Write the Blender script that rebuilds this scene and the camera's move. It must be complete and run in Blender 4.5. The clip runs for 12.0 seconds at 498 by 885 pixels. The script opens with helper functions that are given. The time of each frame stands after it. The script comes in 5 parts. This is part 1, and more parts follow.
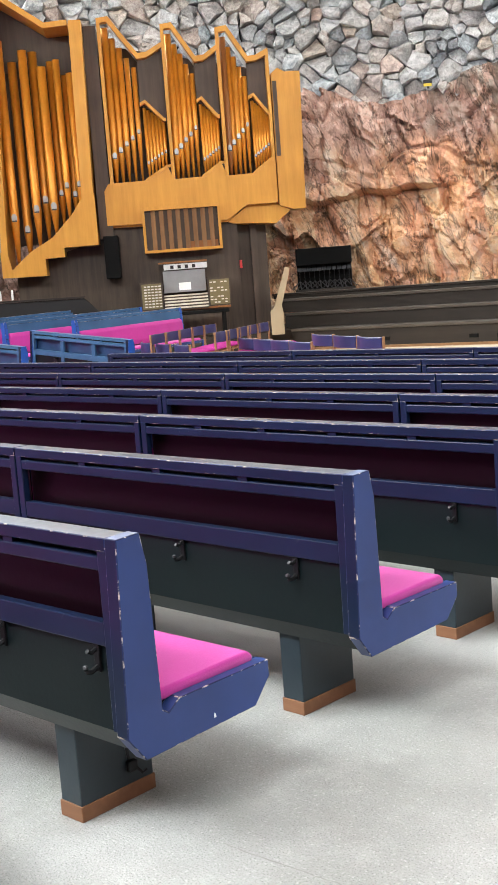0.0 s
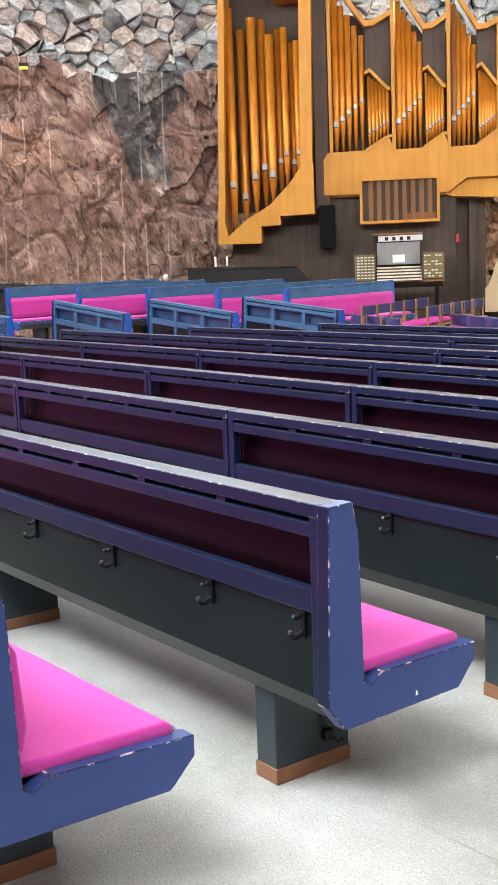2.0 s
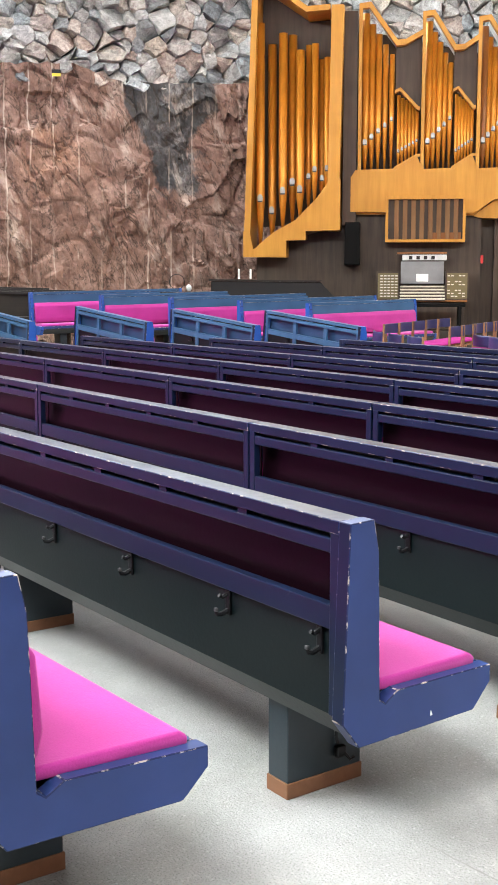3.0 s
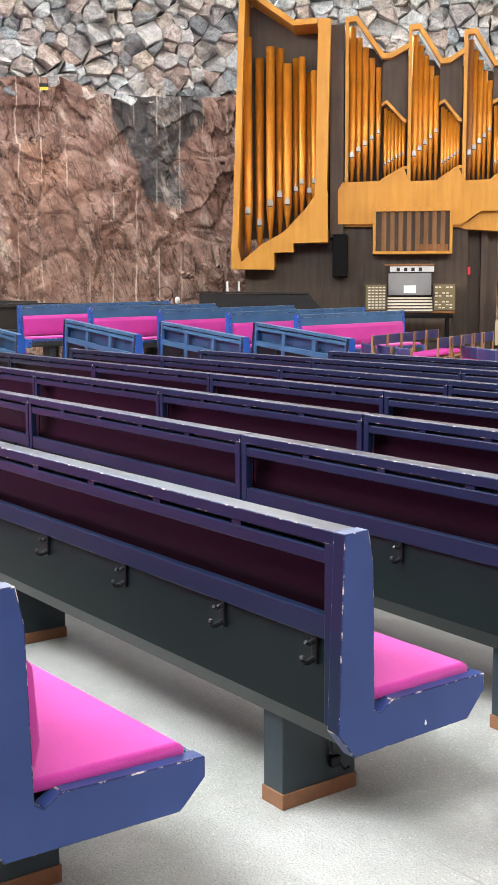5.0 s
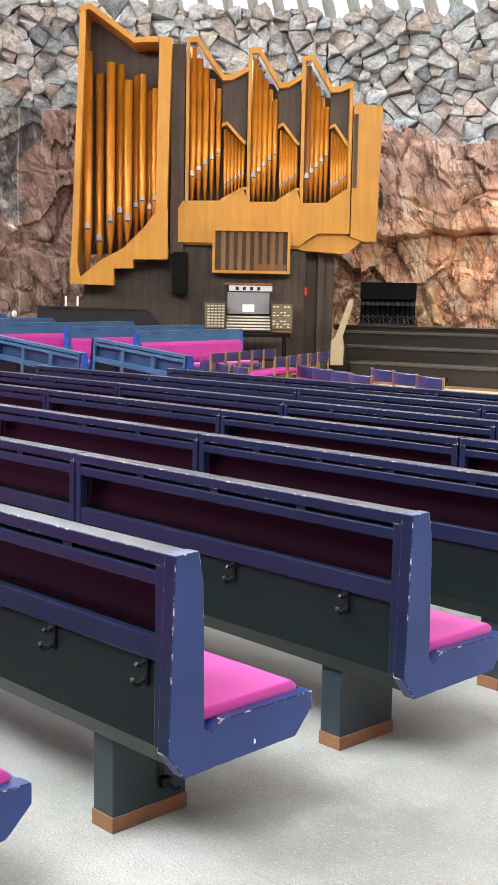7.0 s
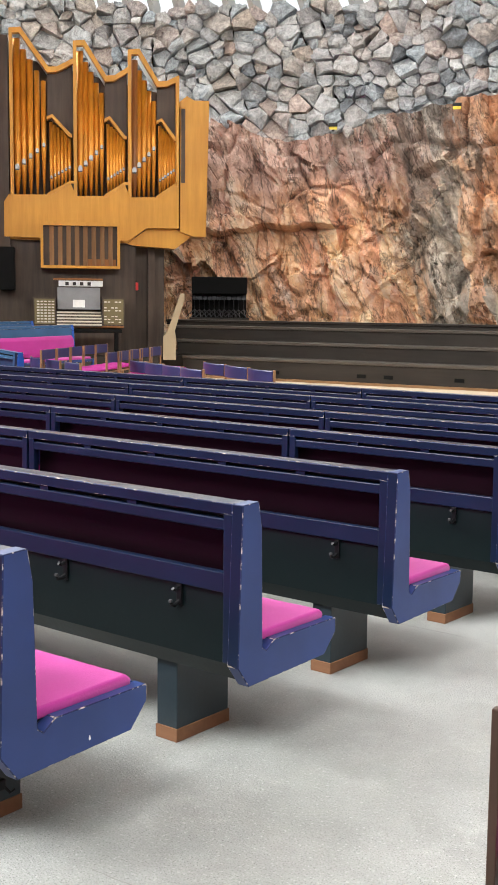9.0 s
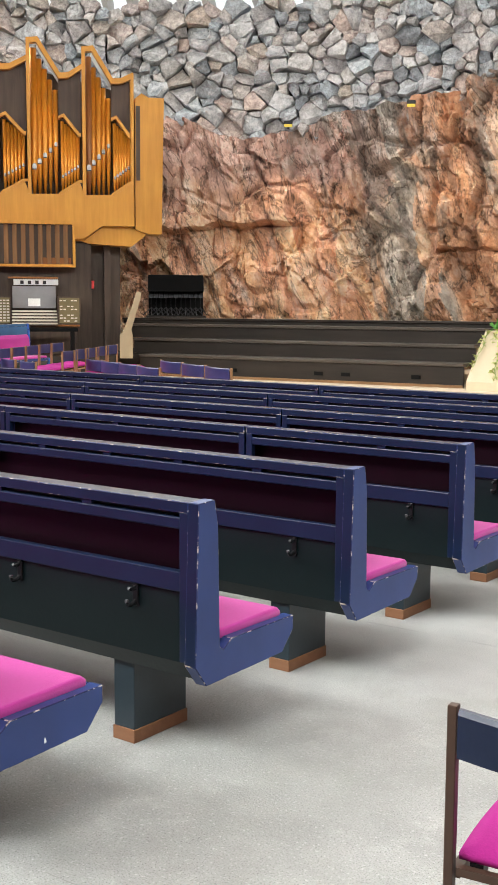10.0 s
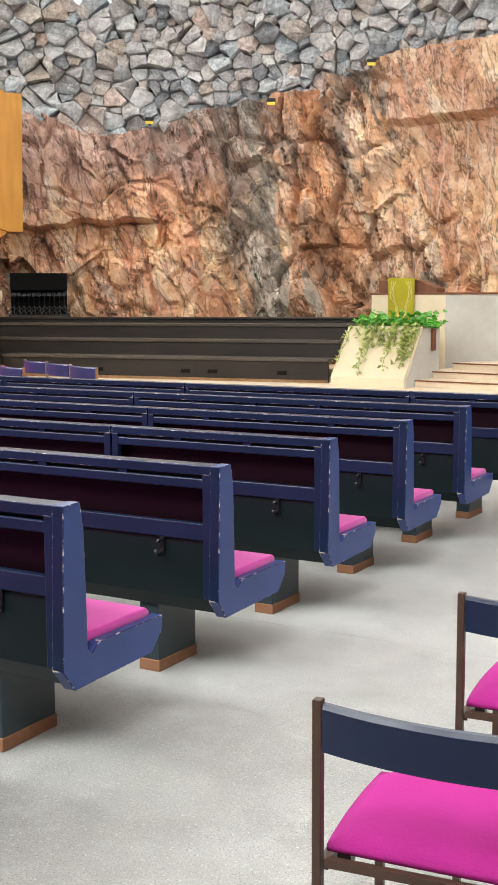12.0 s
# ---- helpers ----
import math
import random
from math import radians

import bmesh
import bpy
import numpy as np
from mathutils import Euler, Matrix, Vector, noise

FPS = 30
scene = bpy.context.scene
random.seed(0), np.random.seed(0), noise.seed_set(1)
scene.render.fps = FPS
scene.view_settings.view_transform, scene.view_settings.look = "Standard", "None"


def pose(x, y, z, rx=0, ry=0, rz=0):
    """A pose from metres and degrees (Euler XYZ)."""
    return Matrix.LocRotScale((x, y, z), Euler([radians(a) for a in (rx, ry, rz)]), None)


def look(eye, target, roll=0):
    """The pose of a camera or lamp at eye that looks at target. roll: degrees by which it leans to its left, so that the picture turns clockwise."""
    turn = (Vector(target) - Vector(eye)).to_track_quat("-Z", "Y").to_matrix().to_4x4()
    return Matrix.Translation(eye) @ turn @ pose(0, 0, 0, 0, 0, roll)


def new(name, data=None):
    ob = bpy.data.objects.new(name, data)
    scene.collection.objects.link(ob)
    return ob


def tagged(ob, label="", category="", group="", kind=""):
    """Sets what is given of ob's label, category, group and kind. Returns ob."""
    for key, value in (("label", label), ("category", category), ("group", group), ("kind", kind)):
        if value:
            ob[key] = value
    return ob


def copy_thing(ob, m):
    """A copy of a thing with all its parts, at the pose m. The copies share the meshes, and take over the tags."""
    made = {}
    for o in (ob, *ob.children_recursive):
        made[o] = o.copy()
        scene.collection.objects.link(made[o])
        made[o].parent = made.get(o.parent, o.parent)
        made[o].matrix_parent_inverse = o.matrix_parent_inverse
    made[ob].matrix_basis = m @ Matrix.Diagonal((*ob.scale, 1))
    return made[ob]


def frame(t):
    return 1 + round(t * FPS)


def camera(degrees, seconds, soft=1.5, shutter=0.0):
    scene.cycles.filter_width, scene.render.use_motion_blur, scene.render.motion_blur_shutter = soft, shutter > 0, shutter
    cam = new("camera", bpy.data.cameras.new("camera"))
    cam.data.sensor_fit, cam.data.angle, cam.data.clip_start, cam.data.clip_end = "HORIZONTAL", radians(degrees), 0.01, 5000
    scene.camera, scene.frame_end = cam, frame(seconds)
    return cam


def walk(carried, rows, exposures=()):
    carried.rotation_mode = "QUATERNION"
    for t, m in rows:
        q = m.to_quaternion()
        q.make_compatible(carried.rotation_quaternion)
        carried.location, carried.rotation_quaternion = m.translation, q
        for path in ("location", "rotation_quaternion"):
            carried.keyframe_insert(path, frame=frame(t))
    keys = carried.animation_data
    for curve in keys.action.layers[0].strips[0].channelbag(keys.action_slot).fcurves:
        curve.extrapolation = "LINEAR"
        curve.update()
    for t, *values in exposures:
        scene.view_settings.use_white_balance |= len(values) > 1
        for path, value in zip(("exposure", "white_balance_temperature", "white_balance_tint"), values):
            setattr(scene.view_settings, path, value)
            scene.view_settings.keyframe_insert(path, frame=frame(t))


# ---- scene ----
cam = camera(24.8, 12.0)
# seconds, x, y, z, tilt, lean, heading
ROWS = [
    (0.0, 0.039, -0.014, 1.461, 82.05, 4.31, 44.23),
    (0.5, 0.033, -0.031, 1.460, 81.51, 3.86, 46.82),
    (1.0, -0.008, -0.028, 1.447, 80.50, 2.34, 52.07),
    (1.5, -0.015, -0.030, 1.449, 80.79, 2.66, 54.18),
    (2.0, -0.018, -0.029, 1.450, 81.25, 2.20, 54.71),
    (2.5, -0.016, -0.040, 1.450, 81.58, 1.21, 55.32),
    (3.0, -0.025, -0.055, 1.453, 81.91, 0.05, 55.79),
    (3.2, -0.027, -0.060, 1.454, 82.16, 0.03, 56.10),
    (4.8, -0.022, -0.078, 1.454, 82.47, 0.18, 55.64),
    (5.0, -0.021, -0.077, 1.454, 82.51, 0.27, 55.15),
    (5.5, -0.032, -0.062, 1.451, 82.81, 0.62, 53.08),
    (6.0, -0.029, -0.063, 1.457, 83.38, 0.29, 51.60),
    (6.5, -0.007, -0.069, 1.468, 83.48, 0.25, 49.47),
    (7.0, 0.003, -0.069, 1.473, 83.35, -1.08, 47.18),
    (7.5, 0.015, -0.069, 1.470, 83.46, -1.04, 44.26),
    (7.7, 0.018, -0.068, 1.470, 83.43, -1.02, 43.75),
    (9.3, 0.024, -0.053, 1.466, 83.18, -0.50, 37.98),
    (9.5, 0.024, -0.049, 1.466, 83.14, -0.46, 37.68),
    (10.0, 0.020, -0.034, 1.463, 83.15, -0.30, 36.68),
    (10.5, 0.026, -0.027, 1.467, 83.24, 0.46, 33.03),
    (11.0, 0.023, -0.012, 1.465, 83.05, 0.07, 31.41),
    (11.5, 0.033, -0.025, 1.471, 83.02, 0.33, 30.28),
    (12.0, 0.031, -0.021, 1.469, 83.00, 0.23, 29.98),
]
walk(cam, [(t, pose(x, y, z, a, b, c)) for t, x, y, z, a, b, c in ROWS],
     [(0.0, 0.20, 6300, 10), (1.5, 0.34, 6300, 10), (3.0, 0.35, 6300, 10), (5.0, 0.36, 6300, 10), (6.5, 0.32, 6300, 10),
      (7.5, 0.21, 6350, 10), (9.5, -0.05, 6450, 10), (10.5, -0.06, 6500, 10), (12.0, -0.06, 6500, 10)])

# ---- light ----
HALL = Vector((-6.0, 6.0, 0.0))      # middle of the round hall
RADIUS, WALL_TOP, DOME_RADIUS, DOME_EDGE = 11.5, 6.35, 8.6, 9.2

world = bpy.data.worlds.new("overcast_sky")
scene.world = world
world.use_nodes = True
wn = world.node_tree.nodes
sky = wn.new("ShaderNodeTexSky")
sky.sky_type, sky.sun_disc, sky.sun_elevation, sky.sun_rotation = "NISHITA", False, radians(48), radians(200)
sky.dust_density, sky.air_density = 4.0, 1.0
haze = wn.new("ShaderNodeMix")
haze.data_type = "RGBA"
haze.inputs[0].default_value, haze.inputs[7].default_value = 0.75, (9.0, 9.0, 8.8, 1)
world.node_tree.links.new(sky.outputs[0], haze.inputs[6])
world.node_tree.links.new(haze.outputs[2], wn["Background"].inputs[0])
wn["Background"].inputs[1].default_value = 0.15

sun_data = bpy.data.lights.new("sun", "SUN")
sun_data.energy, sun_data.angle, sun_data.color = 1.0, radians(15), (1.0, 0.95, 0.88)
sun_ob = new("sun", sun_data)
sun_ob.matrix_world = pose(0, 0, 20, 42, 0, 20)

# the sky's light through the ring of glass between wall and dome
for k in range(10):
    a = radians(36 * k + 18)
    ring = Vector((math.cos(a), math.sin(a), 0))
    data = bpy.data.lights.new("skylight_glow", "AREA")
    data.shape, data.size, data.size_y, data.energy, data.color = "RECTANGLE", 5.6, 2.6, 880, (0.97, 1.0, 0.97)
    data.energy *= 1.0 + 0.6 * ring.dot(Vector((-0.55, -0.83, 0)))
    lamp = new("skylight_glow", data)
    lamp.matrix_world = look(HALL + ring * 10.1 + Vector((0, 0, 8.2)), HALL - ring * 2.5 + Vector((0, 0, 1.8)))

# warm spotlights set along the top of the bedrock
SPOTS = [(65.3, 4.62), (34.8, 4.42), (28.8, 4.66), (23.9, 5.16)]   # bearing, height


def polar(az, d, z=0.0):
    """A place by its bearing from the first eye (degrees left of ahead), distance and height."""
    return Vector((-d * math.sin(radians(az)), d * math.cos(radians(az)), z))


def to_wall(az, inside):
    """Distance from the first eye to the round wall along a bearing, less a margin."""
    w = polar(az, 1.0)
    b = w.dot(HALL)
    return b + math.sqrt(b * b - HALL.length_squared + (RADIUS - inside) ** 2)


for az, z in SPOTS:
    data = bpy.data.lights.new("rock_spot", "SPOT")
    data.energy, data.color, data.spot_size, data.spot_blend, data.shadow_soft_size = 60, (1.0, 0.72, 0.42), radians(75), 0.8, 0.05
    lamp = new("rock_spot", data)
    reach = 1.1 if az == 34.8 else 0.75
    lamp.matrix_world = look(polar(az, to_wall(az, reach), z - 0.08), polar(az, to_wall(az, -0.2 if reach > 1 else 0.1), z - 2.6))

# ---- materials ----
def ramp(nt, src, stops):
    n = nt.nodes.new("ShaderNodeValToRGB")
    el = n.color_ramp.elements
    while len(el) < len(stops):
        el.new(0.5)
    for e, (p, c) in zip(el, stops):
        e.position, e.color = p, (*c, 1) if len(c) == 3 else c
    nt.links.new(src, n.inputs[0])
    return n.outputs[0]


def tex(nt, kind, scale, vec, **kw):
    n = nt.nodes.new(kind)
    n.inputs["Scale"].default_value = scale
    for k, v in kw.items():
        n.inputs[k].default_value = v
    nt.links.new(vec, n.inputs["Vector"])
    return n


def mix(nt, fac, a, b, mode="MIX"):
    n = nt.nodes.new("ShaderNodeMix")
    n.data_type, n.blend_type = "RGBA", mode
    for v, i in ((fac, 0), (a, 6), (b, 7)):
        if isinstance(v, (int, float)):
            n.inputs[i].default_value = v
        elif isinstance(v, tuple):
            n.inputs[i].default_value = (*v, 1)
        else:
            nt.links.new(v, n.inputs[i])
    return n.outputs[2]


def start(name, rough=0.6, metal=0.0):
    m = bpy.data.materials.new(name)
    m.use_nodes = True
    nt = m.node_tree
    b = nt.nodes["Principled BSDF"]
    b.inputs["Roughness"].default_value, b.inputs["Metallic"].default_value = rough, metal
    tc = nt.nodes.new("ShaderNodeTexCoord").outputs["Object"]
    return m, nt, b, tc


def bump(nt, b, height, strength, distance=0.01):
    n = nt.nodes.new("ShaderNodeBump")
    n.inputs["Strength"].default_value, n.inputs["Distance"].default_value = strength, distance
    nt.links.new(height, n.inputs["Height"])
    nt.links.new(n.outputs[0], b.inputs["Normal"])


def plain(name, c, rough=0.5, metal=0.0, vary=0.12, scale=6.0, grain=60.0, relief=0.15, gloss=0.5):
    """A painted, moulded or woven surface: two scales of tone and a fine relief."""
    m, nt, b, tc = start(name, rough, metal)
    b.inputs["Specular IOR Level"].default_value = gloss
    big = tex(nt, "ShaderNodeTexNoise", scale, tc, Detail=4.0)
    fine = tex(nt, "ShaderNodeTexNoise", grain, tc, Detail=3.0)
    lo, hi = tuple(v * (1 - vary) for v in c), tuple(min(1, v * (1 + vary)) for v in c)
    col = ramp(nt, big.outputs[0], [(0.3, lo), (0.7, hi)])
    col = mix(nt, 0.25, col, ramp(nt, fine.outputs[0], [(0.35, lo), (0.65, hi)]))
    nt.links.new(col, b.inputs["Base Color"])
    bump(nt, b, fine.outputs[0], relief, 0.002)
    return m


def paint(name, c, worn, rough=0.36, edge=False, gloss=0.28):
    """Old gloss paint with light chips along edges."""
    m, nt, b, tc = start(name, rough)
    b.inputs["Specular IOR Level"].default_value = gloss
    big = tex(nt, "ShaderNodeTexNoise", 3.0, tc, Detail=5.0)
    fine = tex(nt, "ShaderNodeTexNoise", 45.0, tc, Detail=4.0)
    lo, hi = tuple(v * 0.82 for v in c), tuple(v * 1.2 for v in c)
    col = ramp(nt, big.outputs[0], [(0.3, lo), (0.7, hi)])
    chips = ramp(nt, fine.outputs[0], [(0.68, (0, 0, 0)), (0.71, (0.5, 0.5, 0.5))])
    wear2 = mix(nt, 1.0, chips, ramp(nt, big.outputs[0], [(0.6, (0, 0, 0)), (0.7, (1, 1, 1))]), "MULTIPLY")
    col = mix(nt, wear2, col, tuple(0.5 * (v + w) for v, w in zip(hi, worn)))
    if edge:
        patch = tex(nt, "ShaderNodeTexNoise", 22.0, tc, Detail=6.0, Roughness=0.7)
        col = mix(nt, ramp(nt, patch.outputs[0], [(0.535, (0, 0, 0)), (0.60, (1, 1, 1))]), col, worn)
    nt.links.new(col, b.inputs["Base Color"])
    nt.links.new(ramp(nt, fine.outputs[0], [(0.3, (rough - 0.02,) * 3), (0.7, (rough + 0.02,) * 3)]), b.inputs["Roughness"])
    bump(nt, b, big.outputs[0], 0.06, 0.002)
    return m


def wood(name, a, c, rough=0.45, along=(1, 1, 0.08), scale=14.0):
    m, nt, b, tc = start(name, rough)
    b.inputs["Specular IOR Level"].default_value = 0.3
    mp = nt.nodes.new("ShaderNodeMapping")
    mp.inputs["Scale"].default_value = along
    nt.links.new(tc, mp.inputs[0])
    grain = tex(nt, "ShaderNodeTexNoise", scale, mp.outputs[0], Detail=8.0, Roughness=0.65)
    big = tex(nt, "ShaderNodeTexNoise", 1.6, tc, Detail=3.0)
    col = ramp(nt, grain.outputs[0], [(0.3, a), (0.7, c)])
    col = mix(nt, 0.35, col, ramp(nt, big.outputs[0], [(0.35, a), (0.65, c)]))
    nt.links.new(col, b.inputs["Base Color"])
    bump(nt, b, grain.outputs[0], 0.2, 0.003)
    return m


def fabric(name, c, sheen=0.2):
    m, nt, b, tc = start(name, 0.95)
    big = tex(nt, "ShaderNodeTexNoise", 5.0, tc, Detail=4.0)
    fine = tex(nt, "ShaderNodeTexNoise", 220.0, tc, Detail=2.0)
    lo, hi = tuple(v * 0.86 for v in c), tuple(min(1, v * 1.1) for v in c)
    col = mix(nt, 0.4, ramp(nt, big.outputs[0], [(0.3, lo), (0.7, hi)]), ramp(nt, fine.outputs[0], [(0.3, lo), (0.7, hi)]))
    nt.links.new(col, b.inputs["Base Color"])
    b.inputs["Sheen Weight"].default_value = sheen
    b.inputs["Specular IOR Level"].default_value = 0.2
    bump(nt, b, fine.outputs[0], 0.35, 0.002)
    return m


def concrete(name, a, c, speck=True, rough=0.75, scale=0.55):
    m, nt, b, tc = start(name, rough)
    big = tex(nt, "ShaderNodeTexNoise", scale, tc, Detail=6.0, Roughness=0.6)
    mid = tex(nt, "ShaderNodeTexNoise", 7.0, tc, Detail=6.0, Roughness=0.7)
    fine = tex(nt, "ShaderNodeTexNoise", 130.0, tc, Detail=3.0)
    col = ramp(nt, big.outputs[0], [(0.32, a), (0.68, c)])
    col = mix(nt, 0.3, col, ramp(nt, mid.outputs[0], [(0.35, a), (0.65, c)]))
    if speck:
        stain = tex(nt, "ShaderNodeTexNoise", 1.7, tc, Detail=7.0, Roughness=0.68, Distortion=0.5)
        col = mix(nt, ramp(nt, stain.outputs[0], [(0.5, (0, 0, 0)), (0.66, (0.55,) * 3)]), col, (0.25, 0.26, 0.235))
        scuff = tex(nt, "ShaderNodeTexNoise", 3.1, tc, Detail=8.0, Roughness=0.75)
        col = mix(nt, ramp(nt, scuff.outputs[0], [(0.56, (0, 0, 0)), (0.74, (0.35,) * 3)]), col, (0.52, 0.52, 0.50))
        v = tex(nt, "ShaderNodeTexNoise", 210.0, tc, Detail=3.0)
        col = mix(nt, ramp(nt, v.outputs[0], [(0.32, (0.75,) * 3), (0.45, (0, 0, 0))]), col, tuple(x * 0.32 for x in a))
        grit = tex(nt, "ShaderNodeTexVoronoi", 105.0, tc)
        size = ramp(nt, grit.outputs["Color"], [(0.5, (0, 0, 0)), (0.85, (0.55,) * 3)])
        dot = ramp(nt, grit.outputs["Distance"], [(0.16, (1, 1, 1)), (0.30, (0, 0, 0))])
        col = mix(nt, mix(nt, 1.0, size, dot, "MULTIPLY"), col, tuple(x * 0.45 for x in a))
        v2 = tex(nt, "ShaderNodeTexNoise", 95.0, tc, Detail=3.0)
        col = mix(nt, ramp(nt, v2.outputs[0], [(0.58, (0, 0, 0)), (0.72, (0.50,) * 3)]), col, tuple(min(1, x * 1.35) for x in c))
    nt.links.new(col, b.inputs["Base Color"])
    nt.links.new(ramp(nt, mid.outputs[0], [(0.3, (rough - 0.2,) * 3), (0.7, (rough + 0.1,) * 3)]), b.inputs["Roughness"])
    bump(nt, b, mix(nt, 0.6, mid.outputs[0], fine.outputs[0]), 0.7, 0.007)
    return m


def sums(nt, op, a, b=0.0, c=0.0):
    n = nt.nodes.new("ShaderNodeMath")
    n.operation = op
    for v, i in ((a, 0), (b, 1), (c, 2)):
        if isinstance(v, (int, float)):
            n.inputs[i].default_value = v
        else:
            nt.links.new(v, n.inputs[i])
    return n.outputs[0]


def bedrock(name):
    """Blasted granite: salmon and orange, slanting grey ribs, a black vein, pale drill marks."""
    m, nt, b, tc = start(name, 0.8)
    uv = nt.nodes.new("ShaderNodeUVMap")
    uv.uv_map = "arc"
    su = nt.nodes.new("ShaderNodeSeparateXYZ")
    nt.links.new(uv.outputs[0], su.inputs[0])
    arc, up = sums(nt, "SUBTRACT", su.outputs[0], 40.0), su.outputs[1]
    slant = nt.nodes.new("ShaderNodeCombineXYZ")          # coordinates that follow the slant of the fractures
    lean = sums(nt, "MULTIPLY_ADD", up, -0.30, arc)
    nt.links.new(lean, slant.inputs[0])
    nt.links.new(sums(nt, "MULTIPLY", up, 0.36), slant.inputs[1])
    streak = tex(nt, "ShaderNodeTexNoise", 2.6, slant.outputs[0], Detail=9.0, Roughness=0.68, Distortion=0.5).outputs[0]
    big = tex(nt, "ShaderNodeTexNoise", 0.55, tc, Detail=5.0, Roughness=0.6, Distortion=0.6).outputs[0]
    mid = tex(nt, "ShaderNodeTexNoise", 2.3, tc, Detail=10.0, Roughness=0.72, Distortion=0.4).outputs[0]
    patch = tex(nt, "ShaderNodeTexNoise", 1.2, tc, Detail=8.0, Roughness=0.65).outputs[0]
    fine = tex(nt, "ShaderNodeTexNoise", 17.0, tc, Detail=8.0, Roughness=0.75).outputs[0]
    orange = ramp(nt, mid, [(0.25, (0.27, 0.115, 0.052)), (0.40, (0.56, 0.31, 0.165)), (0.55, (0.74, 0.48, 0.31)), (0.75, (0.84, 0.67, 0.53))])
    pink = ramp(nt, mid, [(0.25, (0.22, 0.125, 0.10)), (0.45, (0.46, 0.285, 0.225)), (0.62, (0.60, 0.425, 0.36)), (0.8, (0.74, 0.63, 0.57))])
    grey = ramp(nt, mid, [(0.25, (0.06, 0.056, 0.048)), (0.46, (0.25, 0.235, 0.205)), (0.62, (0.44, 0.415, 0.37)), (0.8, (0.66, 0.62, 0.56))])
    rust = ramp(nt, mid, [(0.25, (0.20, 0.055, 0.018)), (0.5, (0.50, 0.225, 0.095)), (0.75, (0.68, 0.42, 0.25))])
    # pinker above, more orange below, with an uneven border
    height = sums(nt, "MULTIPLY_ADD", patch, 3.0, up)
    upper = ramp(nt, sums(nt, "MULTIPLY", height, 0.1), [(0.42, (0, 0, 0)), (0.52, (1, 1, 1))])
    upper = mix(nt, 1.0, upper, ramp(nt, sums(nt, "MULTIPLY", arc, 0.1), [(0.18, (0.25,) * 3), (0.42, (1, 1, 1))]), "MULTIPLY")
    warm = mix(nt, upper, orange, pink)
    # bands along the slant
    along = sums(nt, "MULTIPLY_ADD", streak, 2.6, sums(nt, "MULTIPLY_ADD", big, 1.2, lean))
    band = sums(nt, "MULTIPLY", sums(nt, "SUBTRACT", along, -0.1), 0.125)
    ribs = ramp(nt, band, [(0.235, (0, 0, 0)), (0.27, (0.8,) * 3), (0.335, (0.8,) * 3), (0.375, (0.15,) * 3), (0.47, (0.2,) * 3), (0.53, (0.92,) * 3), (0.66, (0.92,) * 3), (0.72, (0, 0, 0))])
    blocks = tex(nt, "ShaderNodeTexVoronoi", 2.2, mix(nt, 0.25, slant.outputs[0], mid, "ADD"), Randomness=1.0).outputs["Color"]
    ribs = mix(nt, 1.0, ribs, ramp(nt, blocks, [(0.28, (0.25,) * 3), (0.42, (1, 1, 1))]), "MULTIPLY")
    ruddy = ramp(nt, band, [(0.37, (0, 0, 0)), (0.41, (0.75,) * 3), (0.46, (0.75,) * 3), (0.52, (0, 0, 0))])
    col = mix(nt, ruddy, warm, rust)
    col = mix(nt, ribs, col, grey)
    cells = nt.nodes.new("ShaderNodeRGBToBW")
    nt.links.new(tex(nt, "ShaderNodeTexVoronoi", 3.4, mix(nt, 0.3, slant.outputs[0], mid, "ADD"), Randomness=1.0).outputs["Color"], cells.inputs[0])
    col = mix(nt, 0.45, col, ramp(nt, cells.outputs[0], [(0.25, (0.24,) * 3), (0.5, (0.52,) * 3), (0.75, (0.80,) * 3)]), "OVERLAY")
    spots = tex(nt, "ShaderNodeTexNoise", 1.7, slant.outputs[0], Detail=8.0, Roughness=0.7, Distortion=1.0).outputs[0]
    col = mix(nt, ramp(nt, spots, [(0.58, (0, 0, 0)), (0.66, (0.6,) * 3)]), col, grey)
    # brown-mauve stretch of the wall beside the organ
    west = ramp(nt, sums(nt, "MULTIPLY", sums(nt, "SUBTRACT", arc, 9.0), 0.1), [(0.05, (0, 0, 0)), (0.3, (1, 1, 1))])
    mauve = ramp(nt, mid, [(0.25, (0.105, 0.058, 0.046)), (0.46, (0.235, 0.140, 0.112)), (0.62, (0.34, 0.225, 0.188)), (0.8, (0.45, 0.35, 0.30))])
    col = mix(nt, west, col, mauve)
    # a black vein that tapers downwards
    drop = sums(nt, "SUBTRACT", 4.8, up)
    inside = sums(nt, "MINIMUM", sums(nt, "SUBTRACT", sums(nt, "MULTIPLY_ADD", drop, -0.42, 15.25), arc), sums(nt, "SUBTRACT", arc, sums(nt, "MULTIPLY_ADD", drop, 0.16, 13.45)))
    inside = sums(nt, "MINIMUM", inside, sums(nt, "SUBTRACT", up, 2.9))
    inside = sums(nt, "MULTIPLY_ADD", sums(nt, "SUBTRACT", patch, 0.5), 1.5, inside)
    dark = ramp(nt, mid, [(0.32, (0.022, 0.024, 0.027)), (0.54, (0.085, 0.085, 0.09)), (0.68, (0.27, 0.26, 0.26))])
    col = mix(nt, ramp(nt, inside, [(0.02, (0, 0, 0)), (0.12, (1, 1, 1))]), col, dark)
